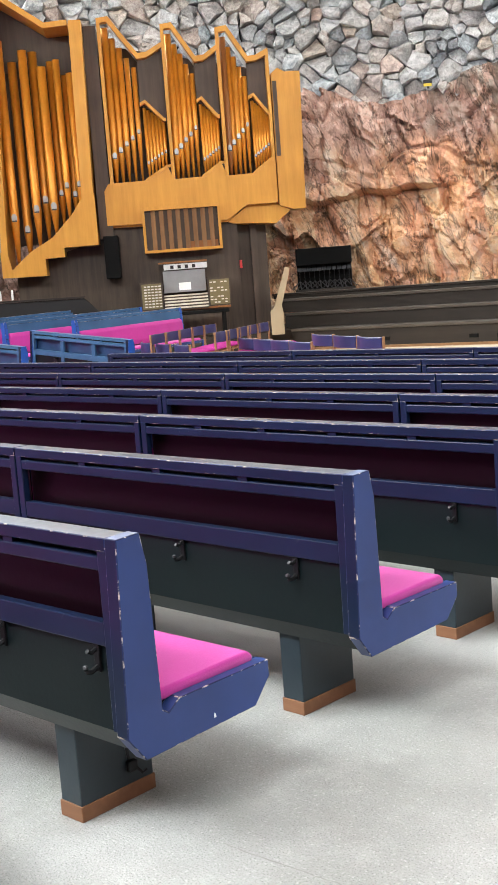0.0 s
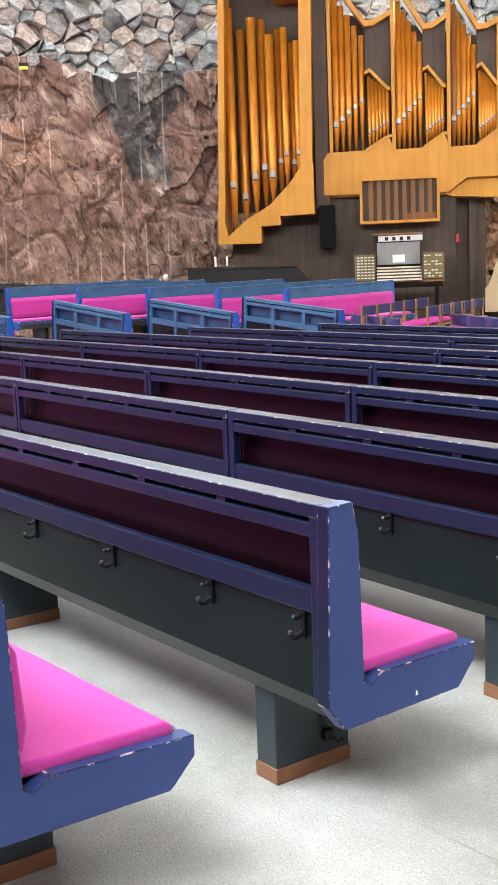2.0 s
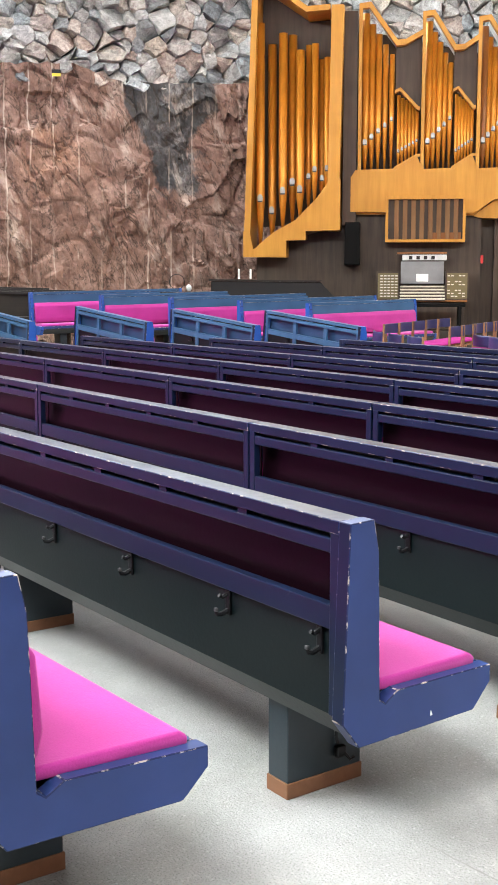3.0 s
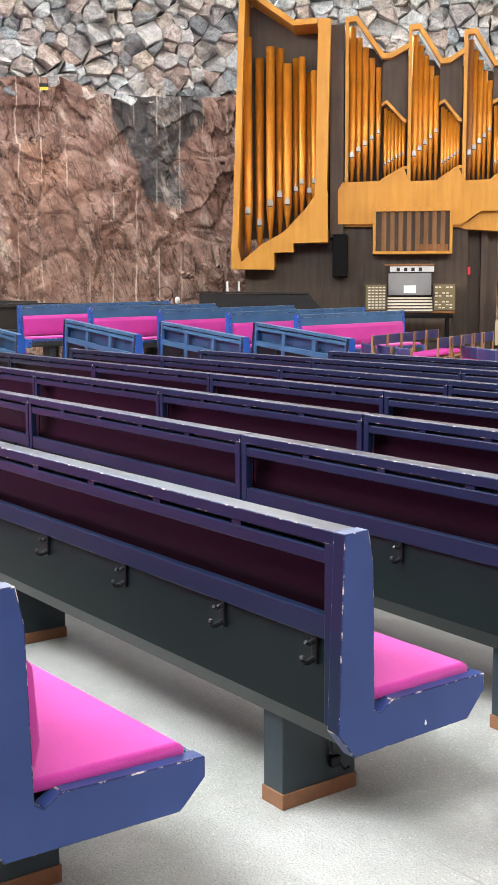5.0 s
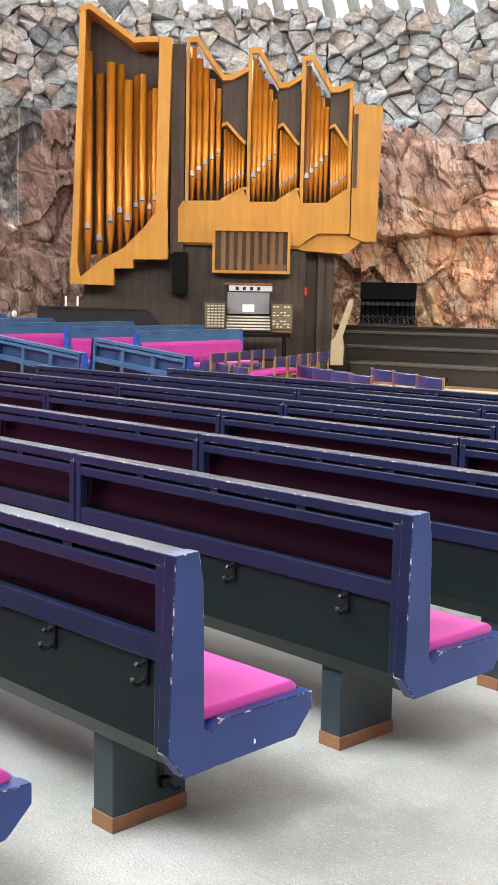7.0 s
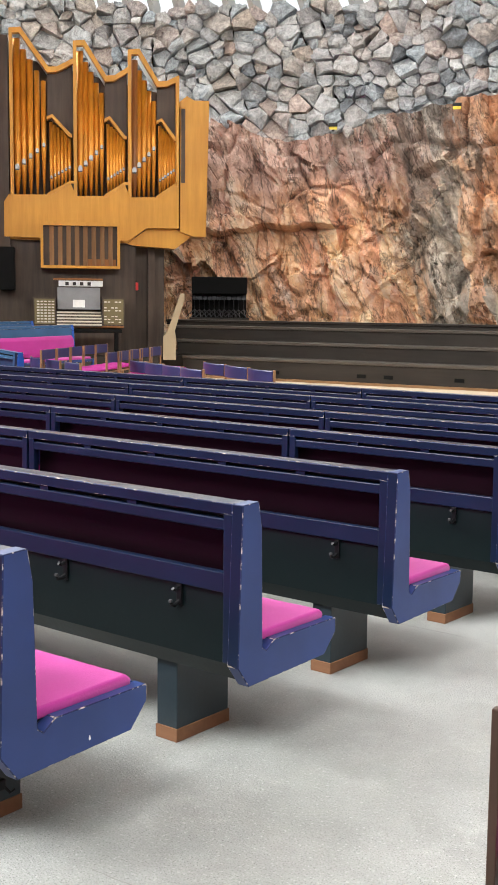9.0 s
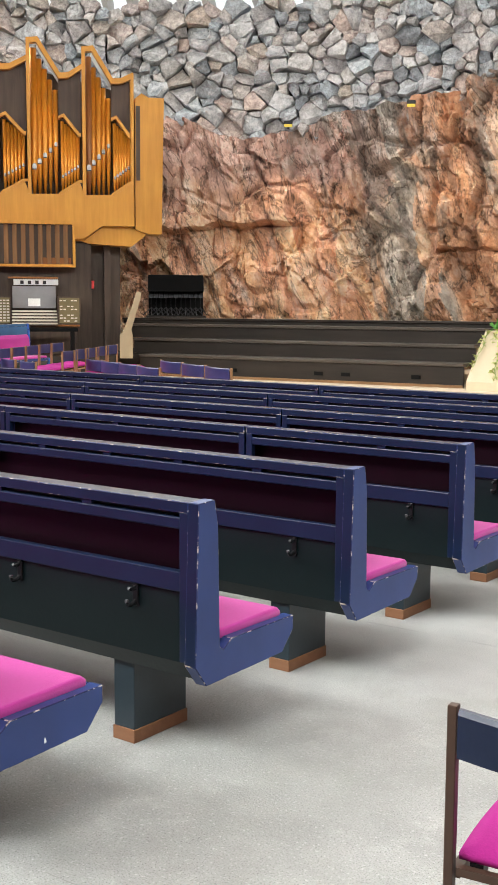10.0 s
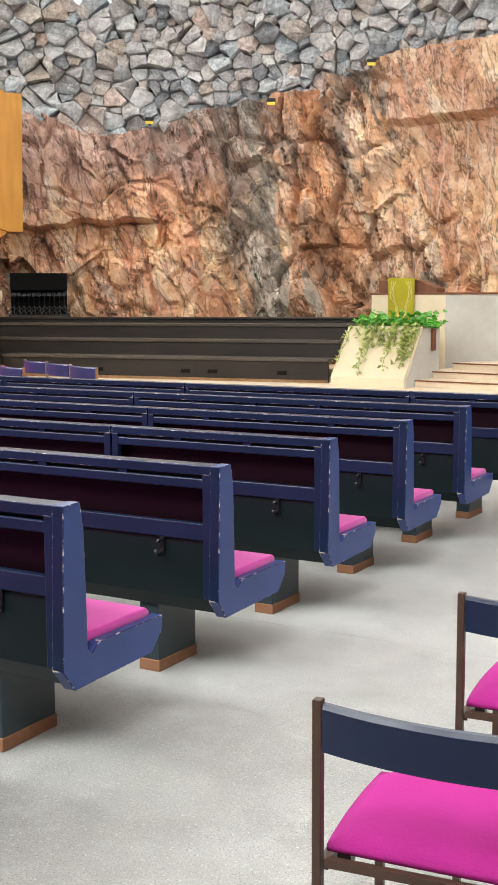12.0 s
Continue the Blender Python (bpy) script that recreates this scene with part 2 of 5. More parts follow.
    # fine grain, pale bruises, cracks
    col = mix(nt, 0.45, col, ramp(nt, fine, [(0.3, (0.2,) * 3), (0.5, (0.55,) * 3), (0.72, (0.98,) * 3)]), "OVERLAY")
    pale = tex(nt, "ShaderNodeTexNoise", 2.2, slant.outputs[0], Detail=9.0, Roughness=0.75).outputs[0]
    col = mix(nt, ramp(nt, pale, [(0.54, (0, 0, 0)), (0.66, (0.6,) * 3)]), col, (0.66, 0.57, 0.50))
    for src, width in ((streak, 0.009), (pale, 0.003)):
        line = ramp(nt, src, [(0.5 - 2 * width, (0, 0, 0)), (0.5 - width * 0.3, (0.8,) * 3), (0.5 + width * 0.3, (0.8,) * 3), (0.5 + 2 * width, (0, 0, 0))])
        col = mix(nt, line, col, (0.05, 0.035, 0.026))
    # straight pale drill marks
    line = ramp(nt, sums(nt, "MODULO", sums(nt, "MULTIPLY_ADD", patch, 0.03, su.outputs[0]), 0.39), [(0.0, (0, 0, 0)), (0.010, (1, 1, 1)), (0.022, (1, 1, 1)), (0.034, (0, 0, 0))])
    stretch = ramp(nt, big, [(0.42, (0, 0, 0)), (0.50, (0.65,) * 3)])
    stretch = mix(nt, 1.0, stretch, ramp(nt, sums(nt, "MULTIPLY", sums(nt, "ADD", arc, 3.0), 1 / 22), [(0.21, (1, 1, 1)), (0.24, (0.15,) * 3), (0.74, (0.15,) * 3), (0.79, (1, 1, 1))]), "MULTIPLY")
    line = mix(nt, 1.0, line, mix(nt, 1.0, stretch, ramp(nt, fine, [(0.35, (0.3,) * 3), (0.5, (1, 1, 1))]), "MULTIPLY"), "MULTIPLY")
    col = mix(nt, line, col, (0.70, 0.60, 0.52))
    nt.links.new(col, b.inputs["Base Color"])
    bump(nt, b, mix(nt, 0.4, mix(nt, 0.2, mid, streak), fine), 0.75, 0.05)
    return m


def fieldstone(name):
    m, nt, b, tc = start(name, 0.8)
    info = nt.nodes.new("ShaderNodeObjectInfo")
    mid = tex(nt, "ShaderNodeTexNoise", 7.0, tc, Detail=9.0, Roughness=0.75, Distortion=0.6)
    fine = tex(nt, "ShaderNodeTexNoise", 40.0, tc, Detail=5.0, Roughness=0.7)
    tone = ramp(nt, info.outputs["Random"], [(0.0, (0.19, 0.21, 0.23)), (0.15, (0.42, 0.45, 0.47)), (0.32, (0.56, 0.56, 0.55)), (0.46, (0.52, 0.42, 0.37)), (0.56, (0.38, 0.44, 0.48)), (0.68, (0.64, 0.65, 0.65)), (0.78, (0.44, 0.38, 0.32)), (0.88, (0.56, 0.58, 0.60)), (1.0, (0.31, 0.30, 0.29))])
    col = mix(nt, 0.85, tone, ramp(nt, mid.outputs[0], [(0.3, (0.10,) * 3), (0.5, (0.52,) * 3), (0.68, (0.92,) * 3)]), "OVERLAY")
    col = mix(nt, 0.45, col, ramp(nt, fine.outputs[0], [(0.3, (0.15,) * 3), (0.7, (0.9,) * 3)]), "OVERLAY")
    nt.links.new(col, b.inputs["Base Color"])
    bump(nt, b, mix(nt, 0.45, mid.outputs[0], fine.outputs[0]), 1.0, 0.05)
    return m


# one pew paint: navy is its copy darkened for faces turned from the light
M_PAINT = paint("shaded_navy_paint", (0.0040, 0.0098, 0.0310), (0.62, 0.56, 0.52), 0.30, False, 0.35)
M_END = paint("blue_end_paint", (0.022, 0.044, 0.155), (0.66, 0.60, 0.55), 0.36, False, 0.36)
M_BEIGE = concrete("beige_plaster", (0.31, 0.24, 0.145), (0.42, 0.34, 0.22), False)
M_VIOLET = plain("violet_blue_lacquer", (0.026, 0.030, 0.100), 0.35)
# the pew blue again, lightened for the skylight that falls on the side pews
M_SIDE = paint("skylit_blue_paint", (0.044, 0.110, 0.215), (0.66, 0.62, 0.58))
M_SIDEEND = paint("skylit_blue_end_paint", (0.020, 0.085, 0.36), (0.66, 0.62, 0.58))
M_SIDEBACK = plain("blue_back_panel", (0.022, 0.060, 0.135), 0.34)
M_FLOORJOINT = plain("floor_joint_grey", (0.24, 0.238, 0.23), 0.9)
M_SLAT = wood("tan_slat", (0.19, 0.10, 0.045), (0.32, 0.18, 0.085), 0.45)
M_EDGE = paint("worn_paint_edge", (0.009, 0.018, 0.07), (0.54, 0.46, 0.38), 0.45, True)
M_DARK = plain("dark_green_panel", (0.0036, 0.0078, 0.0088), 0.34, gloss=0.26)
M_LEG = plain("slate_leg_paint", (0.013, 0.023, 0.031), 0.38)
M_PLINTH = wood("brown_plinth", (0.13, 0.060, 0.030), (0.24, 0.115, 0.06), 0.55, (0.1, 1, 1))
M_PINK = fabric("magenta_cloth", (0.42, 0.038, 0.255))
M_CUSHION = fabric("deep_magenta_cloth", (0.32, 0.017, 0.18), 0.0)
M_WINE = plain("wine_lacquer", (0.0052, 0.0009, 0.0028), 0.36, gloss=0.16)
M_HOOK = plain("black_iron", (0.012, 0.012, 0.014), 0.4, 0.6)
M_HOOKTIP = plain("worn_steel", (0.09, 0.09, 0.095), 0.4, 0.5)
M_FLOOR = concrete("polished_concrete_floor", (0.205, 0.208, 0.200), (0.415, 0.419, 0.408), True, 0.62)
M_ROCK = bedrock("blasted_granite")
M_STONE = fieldstone("field_stones")
M_JOINT = plain("dark_gap", (0.035, 0.033, 0.03), 0.95, 0, 0.4, 2.0)
M_FIN = concrete("concrete_fin", (0.42, 0.42, 0.40), (0.56, 0.56, 0.54), False)
M_COPPER = plain("copper_strip", (0.45, 0.20, 0.12), 0.4, 0.8, 0.2)
M_OAK = wood("golden_oak", (0.43, 0.19, 0.020), (0.62, 0.31, 0.045), 0.42)
M_OAKDARK = wood("smoked_wood", (0.036, 0.024, 0.017), (0.096, 0.066, 0.046), 0.5)
M_PIPE = plain("gilded_pipe_metal", (0.60, 0.245, 0.022), 0.40, 0.4, 0.25, 3.0)
M_PIPEWOOD = wood("brown_pipe", (0.20, 0.075, 0.020), (0.34, 0.14, 0.04), 0.4)
M_TIN = plain("bright_tin", (0.27, 0.255, 0.24), 0.35, 0.8)
M_MATT = plain("matt_black_board", (0.006, 0.006, 0.006), 0.8, gloss=0.1)
M_BLACK = plain("black_lacquer", (0.012, 0.012, 0.012), 0.3)
M_GREY = plain("grey_board", (0.20, 0.20, 0.205), 0.5)
M_IVORY = plain("ivory", (0.70, 0.64, 0.52), 0.4)
M_PAPER = plain("paper", (0.8, 0.8, 0.78), 0.8)
M_STEPS = wood("brown_black_boards", (0.013, 0.010, 0.0075), (0.032, 0.024, 0.018), 0.55, (0.08, 1, 1))
M_TREAD = wood("worn_dark_tread", (0.045, 0.036, 0.029), (0.085, 0.070, 0.058), 0.45, (0.08, 1, 1))
M_PLAT = wood("pale_platform_boards", (0.55, 0.44, 0.31), (0.72, 0.61, 0.46), 0.5, (0.1, 1, 1))
# concrete, with the lamps' warm light put into a cream base colour
M_CREAM = concrete("warm_lit_concrete", (0.60, 0.51, 0.35), (0.72, 0.63, 0.45), False)
M_CAST = concrete("cast_concrete", (0.40, 0.39, 0.36), (0.54, 0.53, 0.49), False, 0.75, 2.0)
M_REDWOOD = wood("red_brown_wood", (0.12, 0.045, 0.022), (0.20, 0.08, 0.04), 0.45)
M_CLOTH = fabric("green_gold_cloth", (0.36, 0.32, 0.02))
M_CLOTHLINE = fabric("pale_gold_embroidery", (0.55, 0.48, 0.16))
M_LEAF = plain("ivy_leaf", (0.075, 0.30, 0.025), 0.45, 0.0, 0.5, 3.0)
M_LEAFPALE = plain("variegated_ivy_leaf", (0.36, 0.40, 0.12), 0.5, 0.0, 0.4, 3.0)
M_YELLOW = plain("yellow_lamp_cap", (0.75, 0.62, 0.06), 0.5)
M_STEEL = plain("brown_steel_tube", (0.055, 0.030, 0.020), 0.45, 0.2)
M_RED = plain("red_plastic", (0.5, 0.02, 0.02), 0.4)
M_GLASS_W = plain("white_enamel", (0.7, 0.72, 0.72), 0.3)
M_CHAIRBLUE = plain("dark_blue_lacquer", (0.005, 0.011, 0.034), 0.28, gloss=0.3)
M_OLIVE = plain("olive_panel", (0.16, 0.125, 0.05), 0.5)


# ---- mesh helpers ----
def part(name, bm, material, parent=None, label="", smooth=False, edge=None):
    me = bpy.data.meshes.new(name)
    bmesh.ops.recalc_face_normals(bm, faces=bm.faces)
    for f in bm.faces:
        f.smooth = smooth
    bm.to_mesh(me)
    bm.free()
    me.materials.append(material)
    if edge or material in (M_PAINT, M_END, M_SIDE, M_SIDEEND):
        me.materials.append(edge or (M_EDGE if name in ("end_panel", "top_rail", "front_edge") else material))
    ob = new(name, me)
    ob.parent = parent
    if label:
        ob["label"] = label
    return ob


def box(x0, x1, y0, y1, z0, z1, bevel=0.0, bm=None):
    own = bm is None
    bm = bm or bmesh.new()
    vs = [bm.verts.new((x, y, z)) for x in (x0, x1) for y in (y0, y1) for z in (z0, z1)]
    for q in ((0, 1, 3, 2), (4, 6, 7, 5), (0, 4, 5, 1), (2, 3, 7, 6), (0, 2, 6, 4), (1, 5, 7, 3)):
        bm.faces.new([vs[i] for i in q])
    if bevel and own:
        bmesh.ops.recalc_face_normals(bm, faces=bm.faces)
        bmesh.ops.bevel(bm, geom=bm.edges[:], offset=bevel, segments=2, profile=0.5, affect="EDGES", material=1)
    return bm


def prism(poly, a, b, axis="x", bevel=0.0, bm=None):
    """A polygon, drawn in the two other axes, drawn out along axis from a to b."""
    own = bm is None
    bm = bm or bmesh.new()
    put = {"x": lambda p, s: (s, p[0], p[1]), "y": lambda p, s: (p[0], s, p[1]), "z": lambda p, s: (p[0], p[1], s)}[axis]
    lo, hi = [[bm.verts.new(put(p, s)) for p in poly] for s in (a, b)]
    bm.faces.new(lo)
    bm.faces.new(hi[::-1])
    for i in range(len(poly)):
        j = (i + 1) % len(poly)
        bm.faces.new((lo[i], hi[i], hi[j], lo[j]))
    if bevel and own:
        bmesh.ops.recalc_face_normals(bm, faces=bm.faces)
        bmesh.ops.bevel(bm, geom=bm.edges[:], offset=bevel, segments=2, profile=0.5, affect="EDGES", material=1)
    return bm


def lathe(profile, cx=0.0, cy=0.0, n=12, bm=None):
    """A round body from (radius, height) pairs."""
    bm = bm or bmesh.new()
    rings = [[bm.verts.new((cx + r * math.cos(2 * math.pi * k / n), cy + r * math.sin(2 * math.pi * k / n), z)) for k in range(n)] for r, z in profile]
    for p, q in zip(rings, rings[1:]):
        for k in range(n):
            bm.faces.new((p[k], p[(k + 1) % n], q[(k + 1) % n], q[k]))
    bm.faces.new(rings[0][::-1])
    bm.faces.new(rings[-1])
    return bm


def tube(points, r, n=6, bm=None):
    """A thin bar along a line of points."""
    bm = bm or bmesh.new()
    pts = [Vector(p) for p in points]
    rings = []
    for i, p in enumerate(pts):
        d = (pts[min(i + 1, len(pts) - 1)] - pts[max(i - 1, 0)]).normalized()
        s = d.cross(Vector((0, 0, 1)) if abs(d.z) < 0.9 else Vector((1, 0, 0))).normalized()
        w = d.cross(s)
        rings.append([bm.verts.new(p + r * (math.cos(2 * math.pi * k / n) * s + math.sin(2 * math.pi * k / n) * w)) for k in range(n)])
    for p, q in zip(rings, rings[1:]):
        for k in range(n):
            bm.faces.new((p[k], p[(k + 1) % n], q[(k + 1) % n], q[k]))
    bm.faces.new(rings[0][::-1])
    bm.faces.new(rings[-1])
    return bm


def thing(name, m, label, category, group="", kind=""):
    ob = new(name)
    ob.empty_display_size = 0.1
    ob.matrix_world = m
    return tagged(ob, label, category, group, kind)


def setting(name, bm, material, label, category, smooth=False):
    return tagged(part(name, bm, material, None, "", smooth), label, category, "", "structure")


# ---- the hall ----
def arc_point(s, r, z):
    """s: metres along the wall's arc at RADIUS, from the bearing of +y, to the left."""
    a = s / RADIUS
    return HALL + Vector((-math.sin(a) * r, math.cos(a) * r, z))


EDGE_LINE = [(-3.5, 5.60), (-0.4, 5.55), (1.4, 5.42), (2.2, 5.20), (2.6, 4.95), (4.8, 4.65), (5.6, 4.40), (6.3, 4.25), (7.2, 4.58), (7.8, 4.72),
             (12.0, 4.75), (14.6, 4.70), (15.2, 4.74), (15.8, 4.95), (17.0, 4.84), (19.6, 4.9)]


def rock_edge(s):
    """Height at which the bedrock ends and the laid stones begin."""
    for (a, za), (b, zb) in zip(EDGE_LINE, EDGE_LINE[1:]):
        if s <= b:
            break
    t = max(0.0, min(1.0, (s - a) / (b - a)))
    return za + (zb - za) * t + 0.07 * noise.noise((s * 2.3, 9.0, 0)) + 0.04 * noise.noise((s * 6.0, 2.0, 0))


def facets(x, z, seed, slope, cone):
    """A craggy face: the outermost of the tilted planes that belong to the nearest centres."""
    q = Vector((x, z, seed))
    best = -9.0
    for c in noise.voronoi(q)[1]:
        tx, tz = noise.noise(c * 3.7 + Vector((5, 1, 2))), noise.noise(c * 4.9 + Vector((1, 8, 3)))
        dx, dz = q.x - c.x, q.y - c.y
        best = max(best, 0.9 * noise.noise(c * 2.3) + slope * (tx * dx + tz * dz) - cone * math.hypot(dx, dz))
    return best


def smooth(a, b, x):
    t = max(0.0, min(1.0, (x - a) / (b - a)))
    return t * t * (3 - 2 * t)


def rock_relief(s, z):
    """How far the blasted face stands out from the arc, in metres: tilted slabs, ribs, ledges and grain."""
    ws, wz = 0.22 * noise.noise((s * 1.3, z * 1.3, 1.0)), 0.22 * noise.noise((s * 1.3, z * 1.3, 5.0))
    lean = s - 0.30 * z
    ribs = smooth(-0.6, 0.4, lean) * (1 - smooth(3.3, 4.0, lean))
    calm = 1 - smooth(11.0, 13.0, s)
    h = (0.40 + 0.06 * ribs) * facets(s * 0.72 + ws, z * 0.72 + wz, 2.0, 1.5, 0.40)
    h += 0.34 * ribs * facets(lean * 2.1 + ws, z * 0.62 + wz, 7.0, 1.8, 0.5)
    h += (0.15 + 0.07 * ribs) * facets((s - 0.2 * z) * 2.9 + ws, z * 2.0 + wz, 12.0, 1.5, 0.5)
    h += (0.042 + 0.018 * ribs) * facets(s * 7.5 + ws * 2, z * 6.0 + wz * 2, 17.0, 1.5, 0.5)
    h += 0.035 * noise.fractal((s * 4.0, z * 4.0, 0.0), 1.0, 2.0, 4)
    # overhanging steps between blocks
    near = noise.voronoi(Vector((s * 1.05 + ws, z * 0.85 + wz, 23.0)))
    c, edge = near[1][0], smooth(0.0, 0.11, near[0][1] - near[0][0])
    h += (0.24 * noise.noise(c * 6.1) * edge - 0.17 * (1 - edge)) * (0.6 + 0.6 * ribs)
    near = noise.voronoi(Vector(((s - 0.25 * z) * 2.6 + 2 * ws, z * 1.5 + 2 * wz, 31.0)))
    edge = smooth(0.0, 0.13, near[0][1] - near[0][0])
    h += 0.10 * noise.noise(near[1][0] * 5.3) * edge - 0.075 * (1 - edge)
    h = h * (0.55 + 0.45 * calm) + 0.16
    # the ledge beside the organ, the hollow below it and the boulder under that
    w = smooth(5.0, 5.7, s) * (1 - smooth(7.4, 8.2, s))
    if w > 0:
        lip = 2.88 + 0.10 * noise.noise((s * 2.5, 0, 0)) - 0.10 * smooth(6.0, 7.4, s)
        over = smooth(lip - 0.04, lip + 0.04, z)
        h += w * (0.20 * over * (1 - smooth(3.0, 4.6, z)) - 0.34 * (1 - over) * smooth(1.7, 2.7, z))
    w = max(0.0, 1 - ((s - 5.7) / 1.5) ** 2) * max(0.0, 1 - ((z - 1.9) / 0.95) ** 2)
    h += 0.30 * math.sqrt(w)
    # the slab that juts out over a smooth bowl towards the altar
    w = 1 - smooth(1.0, 1.7, s)
    shelf = 4.38 + 0.10 * noise.noise((s * 1.4, 4.0, 0))
    over = smooth(shelf - 0.05, shelf + 0.05, z)
    h = h * (1 - 0.6 * w * over) + 0.22 * w * over
    h -= (1 - over) * w * (0.45 * h * smooth(2.2, 3.2, z) + 0.20 * smooth(2.6, 3.9, z))
    return max(-0.38, min(0.55, h))


def build_hall():
    n = 120
    bm = bmesh.new()
    rim = [bm.verts.new(HALL + Vector((math.cos(2 * math.pi * k / n), math.sin(2 * math.pi * k / n), 0)) * (RADIUS + 1.2)) for k in range(n)]
    bm.faces.new(rim)
    setting("floor", bm, M_FLOOR, "pale grey polished concrete floor with fine aggregate", "floor")

    # bedrock: a fine mesh where it is seen, a coarse one behind the eye
    def strip(name, s0, s1, ds, dz, material, top, label):
        bm = bmesh.new()
        uv = bm.loops.layers.uv.new("arc")
        ns = int((s1 - s0) / ds)
        nz = int(4.6 / dz)
        grid = []
        for i in range(ns + 1):
            s = s0 + (s1 - s0) * i / ns
            col = []
            for j in range(nz + 1):
                z = top(s) * j / nz
                v = bm.verts.new(arc_point(s, RADIUS + 0.15 - rock_relief(s, z), z))
                col.append((v, s, z))
            grid.append(col)
        for i in range(ns):
            for j in range(nz):
                four = (grid[i][j], grid[i][j + 1], grid[i + 1][j + 1], grid[i + 1][j])
                f = bm.faces.new([q[0] for q in four])
                for lp, q in zip(f.loops, four):
                    lp[uv].uv = (q[1] + 40.0, q[2])
        return setting(name, bm, material, label, "rock wall")

    strip("wall_north", -3.0, 19.0, 0.034, 0.032, M_ROCK, rock_edge, "blasted salmon and grey granite bedrock with drill marks")
    strip("wall_south", 19.0, 2 * math.pi * RADIUS - 3.0, 0.4, 0.4, M_ROCK, lambda s: WALL_TOP, "rough granite bedrock wall at the back")

    bm = bmesh.new()
    for k in range(150):
        s0, s1 = -3.0 + 22.0 * k / 150, -3.0 + 22.0 * (k + 1) / 150
        quad = [bm.verts.new(arc_point(s, RADIUS + 0.42, z)) for s, z in ((s0, rock_edge(s0) - 0.35), (s1, rock_edge(s1) - 0.35), (s1, WALL_TOP), (s0, WALL_TOP))]
        bm.faces.new(quad)
        back = [bm.verts.new(arc_point(s, RADIUS + 0.9, z)) for s, z in ((s0, rock_edge(s0) - 0.35), (s1, rock_edge(s1) - 0.35), (s1, WALL_TOP), (s0, WALL_TOP))]
        bm.faces.new(back)
        bm.faces.new((quad[2], quad[3], back[3], back[2]))
    setting("wall_backing", bm, M_JOINT, "dark gaps behind the laid stone wall", "wall")

    # the dome of copper strip and the fins of the skylight
    bm = bmesh.new()
    prev = None
    for j in range(9):
        r = DOME_RADIUS * (1 - j / 8)
        z = DOME_EDGE + 1.6 * math.sin(math.pi / 2 * j / 8)
        ringv = [bm.verts.new(HALL + Vector((math.cos(2 * math.pi * k / 72) * max(r, 0.05), math.sin(2 * math.pi * k / 72) * max(r, 0.05), z))) for k in range(72)]
        if prev:
            for k in range(72):
                bm.faces.new((prev[k], prev[(k + 1) % 72], ringv[(k + 1) % 72], ringv[k]))
        prev = ringv
    bm.faces.new(prev)
    setting("ceiling", bm, M_COPPER, "shallow copper strip dome over the hall", "ceiling")

    roof = thing("skylight", Matrix(), "ring of slanting concrete fins below a glass skylight", "skylight", "", "structure")
    me = None
    count = 170
    for k in range(count):
        if me is None:
            bm = prism([(RADIUS + 0.5, WALL_TOP - 0.12), (RADIUS + 0.5, WALL_TOP + 0.3), (DOME_RADIUS, DOME_EDGE + 0.35), (DOME_RADIUS, DOME_EDGE)], -0.045, 0.045, "x")
            for v in bm.verts:
                v.co.x -= 1.0 * (RADIUS + 0.5 - v.co.y) / (RADIUS + 0.5 - DOME_RADIUS)
            fin = part("fin", bm, M_FIN, roof)
            me = fin.data
        else:
            fin = new("fin", me)
            fin.parent = roof
        fin.matrix_world = Matrix.Translation(HALL) @ pose(0, 0, 0, 0, 0, 360 * k / count)


def clip(poly, px, py, nx, ny):
    """The side of a polygon that lies behind the line through (px, py) with outward way (nx, ny)."""
    out = []
    for i, (ax, ay) in enumerate(poly):
        bx, by = poly[(i + 1) % len(poly)]
        da, db = (ax - px) * nx + (ay - py) * ny, (bx - px) * nx + (by - py) * ny
        if da <= 0:
            out.append((ax, ay))
        if da * db < 0:
            t = da / (da - db)
            out.append((ax + t * (bx - ax), ay + t * (by - ay)))
    return out


